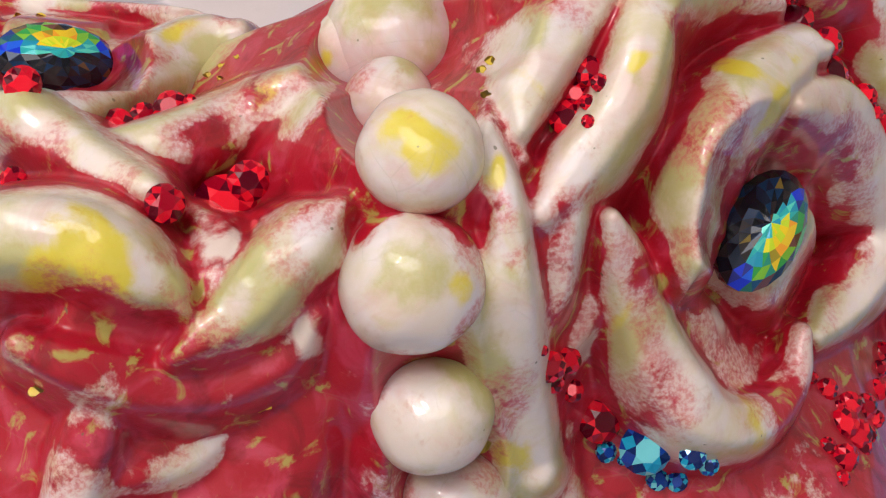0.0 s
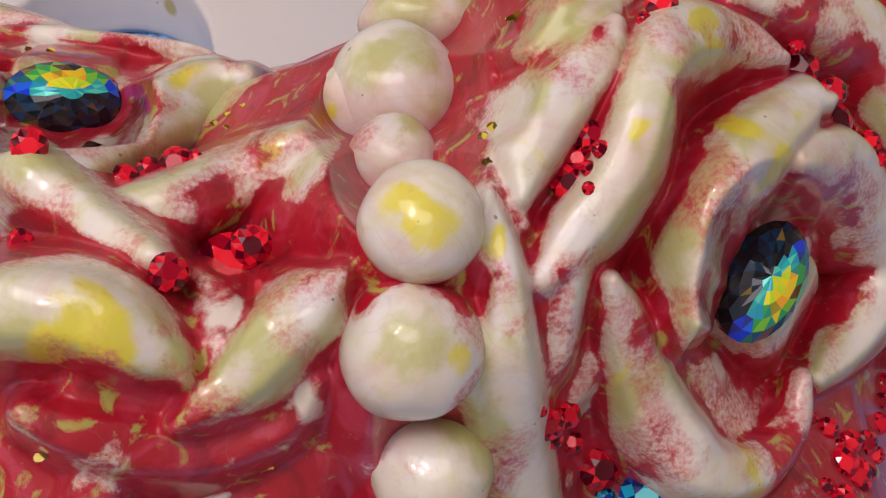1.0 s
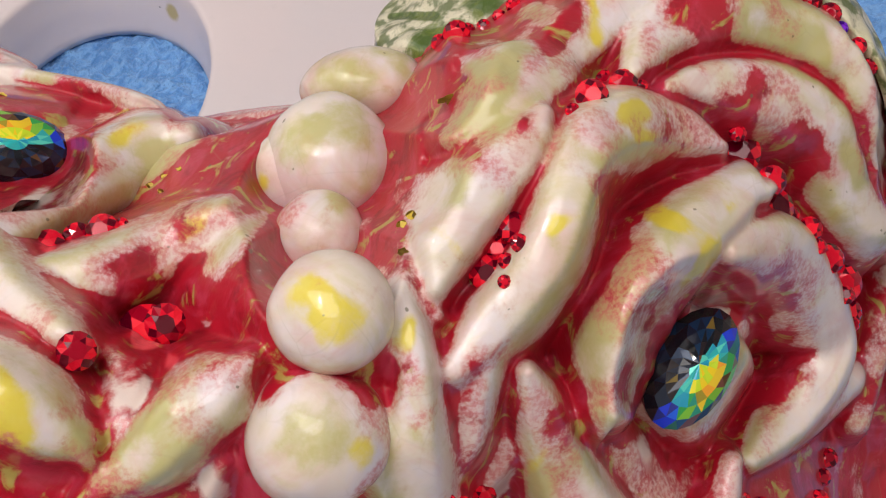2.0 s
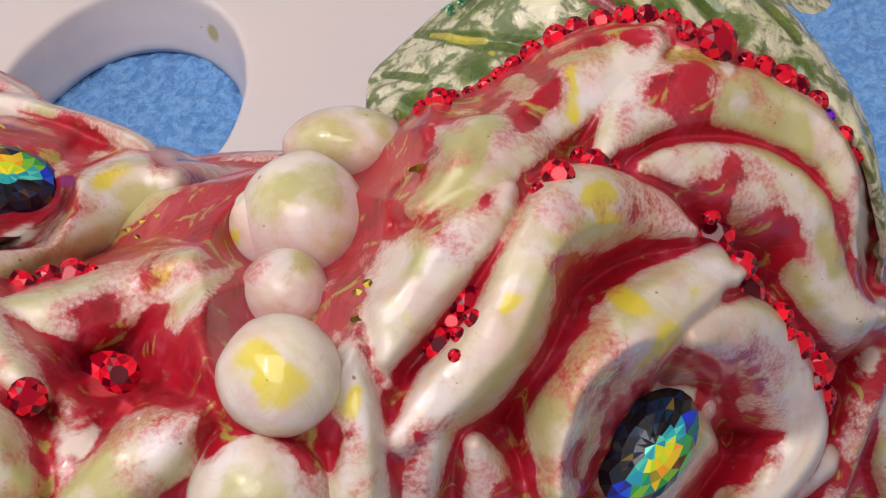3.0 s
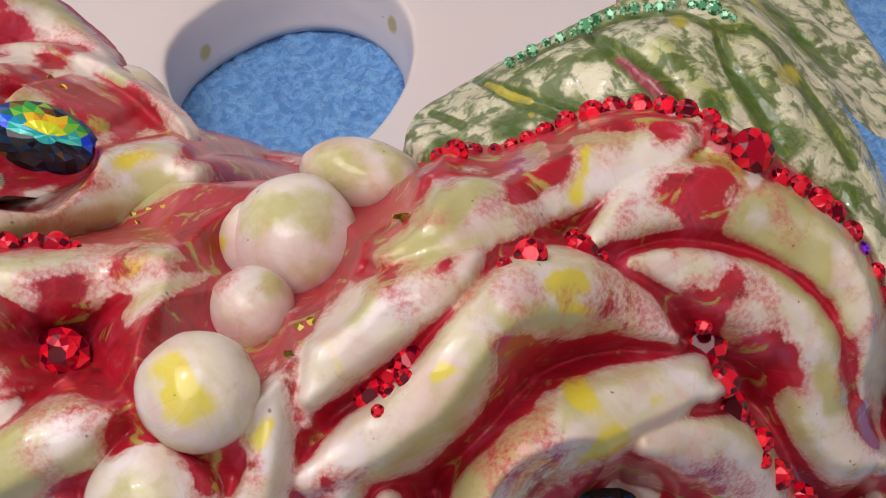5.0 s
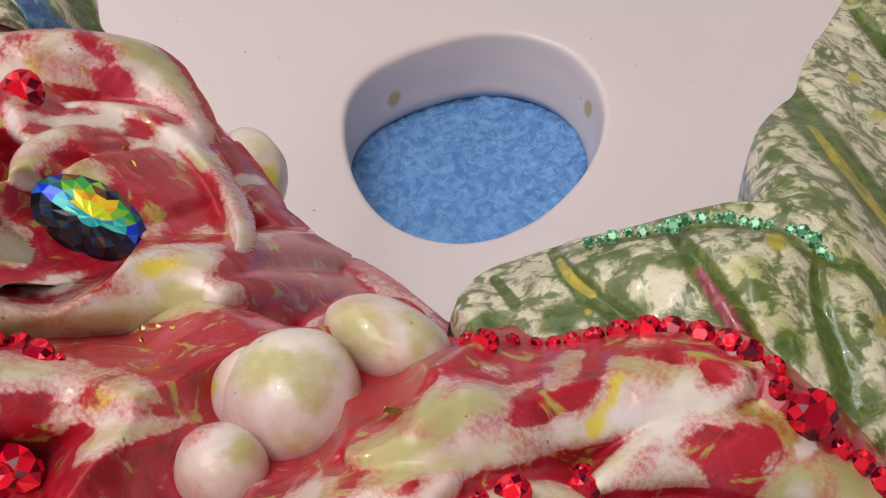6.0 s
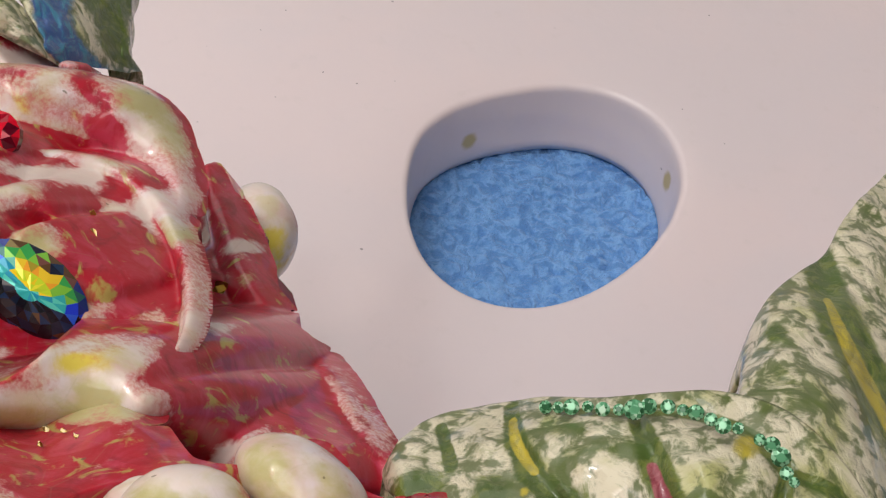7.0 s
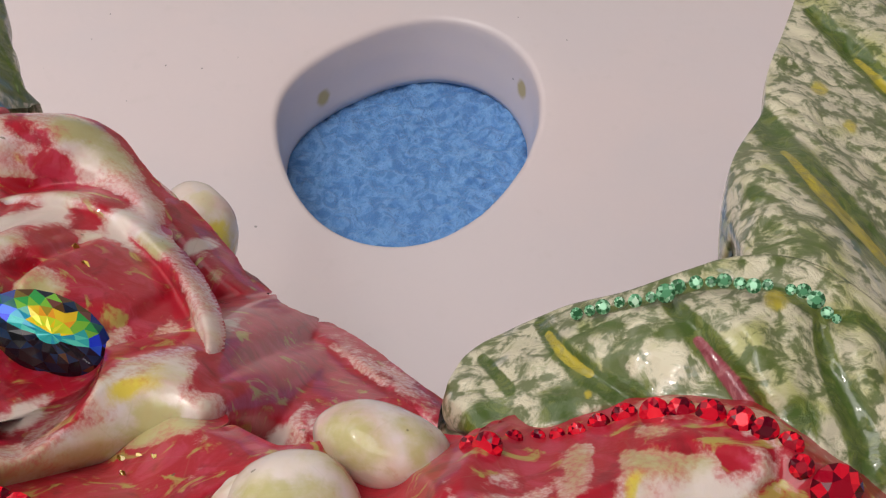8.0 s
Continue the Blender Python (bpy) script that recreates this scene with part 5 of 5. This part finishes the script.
def whole_pieces(owner, cell):
    """Each petal keeps its largest joined piece; scraps of it go to the body."""
    out = np.full(owner.shape, -1)
    for index in range(owner.max() + 1):
        left = set(zip(*np.nonzero((owner == index) & cell)))
        best = []
        while left:
            todo = [left.pop()]
            piece = list(todo)
            while todo:
                i, j = todo.pop()
                for c in ((i + 1, j), (i - 1, j), (i, j + 1), (i, j - 1)):
                    if c in left:
                        left.remove(c)
                        todo.append(c)
                        piece.append(c)
            best = max(best, piece, key=len)
        for c in best:
            out[c] = index
    return out


def smoothed(field, g, reach):
    """A field, or a mask, averaged over that reach."""
    soft, k = field.astype(float), int(reach / g)
    win = np.hanning(2 * k + 1)
    win /= win.sum()
    soft = np.apply_along_axis(lambda r: np.convolve(r, win, "same"), 0, soft)
    return np.apply_along_axis(lambda r: np.convolve(r, win, "same"), 1, soft)


def relief(mound, layer):
    """A layer of the relief: petals that rise from one body of clay, each cut out of it as a piece of its own."""
    g = 0.32
    us, vs = np.arange(-82, 155, g), np.arange(-148, 6, g)
    U, V = np.meshgrid(us, vs, indexing="ij")
    crest = [c for c in CREST if layer == 0]
    for p in PETALS:
        for x, y, z, w in p[1][::6] if p[8] == layer else ():
            q = Vector((x, y, z))
            crest.append((q.x, q.dot(ALONG), q.dot(FACE), max(w, 0.8)))
    coarse_u, coarse_v = us[::6], vs[::6]
    low = body_floor(crest, coarse_u, coarse_v)
    low = np.array([np.interp(vs, coarse_v, r) for r in low])
    low = np.array([np.interp(us, coarse_u, c) for c in low.T]).T
    wave, ripple, grain = noise_field(us, vs, 0.09, 1.0), noise_field(us, vs, 0.3, 4.0), noise_field(us, vs, 0.8, 7.0)
    low = low - 2.8 + 1.0 * wave + 0.4 * ripple
    H, owner, best, across = low.copy(), np.full(U.shape, -1), low + 0.15, np.full(U.shape, 9.0)
    soft = 0.45
    spread = np.full(U.shape, -9.0)  # how far inside the petals' own outlines
    for index, (_, line, _, _, left, right, name, tilt, at_layer) in enumerate(PETALS):
        if at_layer != layer:
            continue
        lu, lv, ln, lw = line[:, 0], line[:, 1] * ALONG.y + line[:, 2] * ALONG.z, line[:, 1] * FACE.y + line[:, 2] * FACE.z, np.maximum(line[:, 3], 0.35)
        reach = 3.2 * lw.max() + 3
        i0, i1 = np.searchsorted(us, (lu.min() - reach, lu.max() + reach))
        j0, j1 = np.searchsorted(vs, (lv.min() - reach, lv.max() + reach))
        if i1 <= i0 or j1 <= j0:
            continue
        u, v = U[i0:i1, j0:j1], V[i0:i1, j0:j1]
        near, at = np.full(u.shape, 1e9), np.zeros(u.shape, int)
        tu, tv = np.gradient(lu), np.gradient(lv)
        for k in range(len(lu)):
            d = (u - lu[k]) ** 2 + (v - lv[k]) ** 2
            hit = d < near
            near[hit], at[hit] = d[hit], k
        d = np.sqrt(near)
        side = (u - lu[at]) * tv[at] - (v - lv[at]) * tu[at]
        d = d * np.where(side > 0, right, left)
        w = lw[at]
        x = d / w
        if name == "petal_face":
            e = np.minimum(np.minimum(at, len(lu) - 1 - at) / (len(lu) - 1) * 6.0, 1.0)
            drop = 1.0 + w * (0.08 * x**2 + 2.2 * np.maximum(0.0, x - 0.80) ** 1.5) - np.array(tilt)[at] * np.clip(x, 0, 1.0) * w * np.sign(side) * e + 8.0 * (1 - e) ** 2
        else:
            drop = -0.6 * w + w * (0.30 * x**2 + 2.0 * np.maximum(0.0, x - 0.62) ** 1.5)
        h = ln[at] - drop + 0.08 * w * ripple[i0:i1, j0:j1] + 0.05 * w * wave[i0:i1, j0:j1]
        spread[i0:i1, j0:j1] = np.maximum(spread[i0:i1, j0:j1], (1.2 - x) * w)
        a = H[i0:i1, j0:j1]
        H[i0:i1, j0:j1] = soft * np.logaddexp(a / soft, h / soft)
        win = h > best[i0:i1, j0:j1]
        best[i0:i1, j0:j1][win] = h[win]
        owner[i0:i1, j0:j1][win] = index
        across[i0:i1, j0:j1][win] = x[win]
    # fillets of clay round the beads
    for u, v, n, r in BEADS if layer == 0 else ():
        i0, i1 = np.searchsorted(us, (u - 4 * r, u + 4 * r))
        j0, j1 = np.searchsorted(vs, (v - 4 * r, v + 4 * r))
        d = np.hypot(U[i0:i1, j0:j1] - u, V[i0:i1, j0:j1] - v)
        h = n + 0.22 * r - 1.7 * np.maximum(0.0, d - 0.90 * r)
        H[i0:i1, j0:j1] = soft * np.logaddexp(H[i0:i1, j0:j1] / soft, h / soft)
    H = blur(H, 2)
    for u, v, n, w in [(u, v, n + 0.05 * r, 0.72 * r) for u, v, n, r in BEADS if n > 230] + HOLLOWS:
        r = w + 8
        i0, i1 = np.searchsorted(us, (u - r, u + r))
        j0, j1 = np.searchsorted(vs, (v - r, v + r))
        at = H[min(np.searchsorted(us, u), len(us) - 1), min(np.searchsorted(vs, v), len(vs) - 1)]
        if i1 > i0 and j1 > j0 and (at - n < 5.5 or (w > 2.55 and layer == 0)):  # what lies deeper is behind this layer
            d = np.hypot(U[i0:i1, j0:j1] - u, V[i0:i1, j0:j1] - v)
            H[i0:i1, j0:j1] = np.minimum(H[i0:i1, j0:j1], n + 2.6 * np.maximum(0.0, d - w))
    H = blur(H, 2) + 0.05 * ripple + 0.035 * grain
    for u, v, _, r in BEADS if layer == 0 else ():
        spread = np.maximum(spread, 1.0 * r - np.hypot(U - u, V - v))
    if layer == 0:
        spread = np.maximum(spread, np.minimum(foot_distance(U, V), -50.0 - V))
    fill = smoothed(spread > -0.5, g, 12.0)
    inside = (spread > -0.5) | ((fill > 0.60) & ((layer == 0) | (V > -25)))
    H -= 2.5 * (1 - np.clip((np.maximum(fill - 0.62, 0.0) * 4 + np.maximum(spread, 0) * 0.5), 0, 1)) ** 2
    HEIGHT[:] = [us, vs, H] if layer == 0 else HEIGHT

    # paint: red in the hollows, olive on the flanks, cream on the crests, then the brushed patches
    paint = [np.zeros(U.shape) for _ in range(4)]
    on = owner >= 0
    flank = np.clip(across, 0, 2.5)
    drift, drift2 = noise_field(us, vs, 0.07, 11.0), noise_field(us, vs, 0.055, 23.0)
    paint[0] += np.where(on, np.clip((flank - 1.10 + 0.5 * drift) * 1.9, 0, 1.5), 1.45 + 0.5 * wave)
    sponge = noise_field(us, vs, 0.11, 31.0)
    paint[0] += np.where(on, np.clip(sponge - 0.02, 0, 0.4) * 2.4, 0.0)
    bay = np.clip((smoothed(H, g, 5.0) - H - 0.2) * 1.3, 0, 1.7)
    paint[0] += np.where(on, bay * (flank > 0.55), 0.4 * bay)
    paint[2] += np.where(on, np.clip(1.0 - np.abs(flank - 0.92 + 0.3 * drift) * 1.4, 0, 1) * np.clip(0.8 + 1.9 * drift2, 0, 1.2), np.clip(drift2 - 0.12, 0, 1) * 2.6)
    paint[1] += np.where(on, 0.0, np.clip(ripple - 0.30, 0, 1) * 2.0 * (drift2 > 0.05))
    BU, BV = U + 2.4 * noise_field(us, vs, 0.16, 41.0) + 1.1 * noise_field(us, vs, 0.45, 43.0), V + 2.4 * noise_field(us, vs, 0.16, 47.0) + 1.1 * noise_field(us, vs, 0.45, 53.0)
    for index, (_, _, patches, ground, *_) in enumerate(PETALS):
        mine = owner == index
        if not mine.any():
            continue
        own = [c[mine] for c in paint]
        if ground == "red":
            own[0] += 1.0
        elif ground == "olive":
            own[2] += 1.0
        patch_paint(own, (BU[mine], BV[mine]), patches)
        for c, o in zip(paint, own):
            c[mine] = o

    for ch, places in BRUSH:
        own = [c.ravel() for c in paint]
        patch_paint(own, (BU.ravel(), BV.ravel()), [(ch, *q) for q in places])
        paint = [c.reshape(U.shape) for c in own]

    paint = [blur(c, 3) for c in paint]

    # one mesh a petal, and the body for the rest
    P = U[..., None] * np.array((1.0, 0, 0)) + V[..., None] * np.array(ALONG) + H[..., None] * np.array(FACE)
    hu, hv = np.gradient(H, g)
    N = -hu[..., None] * np.array((1.0, 0, 0)) - hv[..., None] * np.array(ALONG) + np.array(FACE)
    N /= np.linalg.norm(N, axis=-1, keepdims=True)
    cell = inside[:-1, :-1] & inside[1:, 1:] & inside[1:, :-1] & inside[:-1, 1:]
    rim = smoothed(inside, g, 1.2) < 0.97
    cell_owner = whole_pieces(owner[:-1, :-1], cell)
    ids = np.arange(U.size).reshape(U.shape)
    for index in range(-1, len(PETALS)):
        take = cell & (cell_owner == index)
        if take.sum() < 12:
            continue
        a, b, c, d = ids[:-1, :-1][take], ids[1:, :-1][take], ids[1:, 1:][take], ids[:-1, 1:][take]
        quads = np.stack([a, b, c, d], 1)
        used, inv = np.unique(quads, return_inverse=True)
        quads = inv.reshape(quads.shape)
        # the sides, down into the clay
        edges = np.concatenate([quads[:, [k, (k + 1) % 4]] for k in range(4)])
        key = {}
        for p, q in edges.tolist():
            if (q, p) in key:
                del key[(q, p)]
            else:
                key[(p, q)] = True
        top = P.reshape(-1, 3)[used]
        ring = sorted({p for e in key for p in e})
        mid = top.mean(0)
        # an even outer edge
        beside = {}
        for p, q in key:
            beside.setdefault(p, []).append(q)
            beside.setdefault(q, []).append(p)
        outer = [p for p in ring if rim.reshape(-1)[used[p]] and len(beside[p]) == 2]
        for _ in range(8 if index >= 0 or outer else 0):
            moved = {p: 0.5 * top[p] + 0.25 * (top[beside[p][0]] + top[beside[p][1]]) for p in outer}
            for p, q in moved.items():
                top[p] = q
        if index < 0:
            under = [(mid[0] + (top[p][0] - mid[0]) * 0.9, mid[1] + (top[p][1] - mid[1]) * 0.9, 23.6) if rim.reshape(-1)[used[p]] else top[p] - 3.0 * np.array(FACE) for p in ring]
        else:
            inward = mid - top
            inward -= np.outer(inward @ np.array(FACE), np.array(FACE))
            inward /= np.maximum(np.linalg.norm(inward, axis=1, keepdims=True), 1e-6)
            under = [top[p] - 3.0 * np.array(FACE) if not rim.reshape(-1)[used[p]] else top[p] - 8.0 * np.array(FACE) + 5.0 * inward[p] for p in ring]
        edge = top[ring]
        verts = np.concatenate([top, edge, np.array(under).reshape(-1, 3)]) * MM
        lip = {p: len(used) + k for k, p in enumerate(ring)}
        foot = {p: len(used) + len(ring) + k for k, p in enumerate(ring)}
        walls = [(lip[q], lip[p], foot[p], foot[q]) for p, q in key]
        me = bpy.data.meshes.new("body" if index < 0 else PETALS[index][6])
        me.from_pydata(verts.tolist(), [], quads.tolist() + walls)
        me.polygons.foreach_set("use_smooth", [True] * (len(quads) + len(walls)))
        col = me.attributes.new("paint", "FLOAT_COLOR", "POINT")
        data = np.zeros((len(verts), 4))
        data[: len(used)] = np.stack([c.reshape(-1)[used] for c in paint], 1)
        data[len(used) : len(used) + len(ring)] = data[ring]
        data[len(used) :, 0] += 0.9
        col.data.foreach_set("color", data.ravel())
        away = edge - mid
        away -= np.outer(away @ np.array(FACE), np.array(FACE))
        away /= np.maximum(np.linalg.norm(away, axis=1, keepdims=True), 1e-6)
        side = 0.8 * away + 0.6 * N.reshape(-1, 3)[used][ring]
        me.normals_split_custom_set_from_vertices(np.concatenate([N.reshape(-1, 3)[used], side, away]).tolist())
        me.materials.append(GLAZE)
        ob = new(me.name, me)
        ob.parent = mound if index < 0 else PETALS[index][0]
        ob.matrix_parent_inverse = Matrix.Translation(-ob.parent.location)


flower_mound = tagged(new("flower_mound"), "crimson glazed clay mound carrying the roses and leaves", "mound")
flower_mound.location = (0.05, -0.22, 0.024)
for layer in (0, 1):
    relief(flower_mound, layer)

# the stones rest in the clay
for ob in GEMS:
    us, vs, H = HEIGHT
    p, r = ob.location / MM, ob.scale.x / MM
    h = H[min(np.searchsorted(us, p.x), len(us) - 1), min(np.searchsorted(vs, p.dot(ALONG)), len(vs) - 1)]
    gap = p.dot(FACE) - h - 0.4 * r
    if -6 < gap < 7 and ob["group"] != "green rhinestones":
        ob.location -= FACE * gap * MM
part("gold_flake", flake_mesh((35.9, -263.7, 183.2), 2.03, 0), GOLD, flower_mound, "torn gold flake")
part("gold_flake", flake_mesh((16.5, -265.6, 193.3), 1.05, 1), GOLD, flower_mound, "torn gold flake")
part("gold_flake", flake_mesh((30.8, -263.9, 182.8), 1.22, 2), GOLD, flower_mound, "torn gold flake")
part("gold_flake", flake_mesh((27.6, -266.6, 178.8), 0.78, 3), GOLD, flower_mound, "torn gold flake")
part("gold_flake", flake_mesh((72.3, -202.9, 190.6), 0.70, 4), GOLD, flower_mound, "torn gold flake")
part("gold_flake", flake_mesh((17.6, -192.0, 180.5), 1.65, 5), GOLD, flower_mound, "torn gold flake")
part("gold_flake", flake_mesh((10.3, -189.8, 181.1), 0.56, 6), GOLD, flower_mound, "torn gold flake")
part("gold_flake", flake_mesh((14.5, -187.7, 179.2), 0.63, 7), GOLD, flower_mound, "torn gold flake")
part("gold_flake", flake_mesh((37.5, -184.1, 158.5), 1.92, 8), GOLD, flower_mound, "torn gold flake")
part("gold_flake", flake_mesh((63.2, -246.3, 204.0), 0.66, 9), GOLD, flower_mound, "torn gold flake")
part("gold_flake", flake_mesh((62.8, -249.4, 203.6), 0.66, 10), GOLD, flower_mound, "torn gold flake")
part("gold_flake", flake_mesh((64.2, -245.6, 204.3), 0.69, 11), GOLD, flower_mound, "torn gold flake")
part("gold_flake", flake_mesh((70.8, -229.1, 203.8), 1.11, 12), GOLD, flower_mound, "torn gold flake")
part("gold_flake", flake_mesh((69.9, -229.1, 203.6), 0.61, 13), GOLD, flower_mound, "torn gold flake")
part("gold_flake", flake_mesh((37.0, -220.7, 189.7), 0.51, 14), GOLD, flower_mound, "torn gold flake")
part("gold_flake", flake_mesh((38.7, -220.0, 190.1), 0.50, 15), GOLD, flower_mound, "torn gold flake")
part("gold_flake", flake_mesh((40.6, -220.2, 191.0), 0.50, 16), GOLD, flower_mound, "torn gold flake")
part("gold_flake", flake_mesh((38.3, -222.9, 190.7), 0.51, 17), GOLD, flower_mound, "torn gold flake")
part("gold_flake", flake_mesh((38.8, -225.7, 191.8), 0.44, 18), GOLD, flower_mound, "torn gold flake")
part("gold_flake", flake_mesh((56.8, -265.2, 171.0), 1.52, 19), GOLD, flower_mound, "torn gold flake")
part("gold_flake", flake_mesh((60.0, -263.9, 166.8), 1.32, 20), GOLD, flower_mound, "torn gold flake")
part("gold_flake", flake_mesh((-44.2, -144.2, 151.0), 2.08, 21), GOLD, flower_mound, "torn gold flake")
part("gold_flake", flake_mesh((-37.3, -151.3, 154.7), 0.73, 22), GOLD, flower_mound, "torn gold flake")
part("gold_flake", flake_mesh((20.2, -169.0, 152.2), 1.60, 23), GOLD, flower_mound, "torn gold flake")
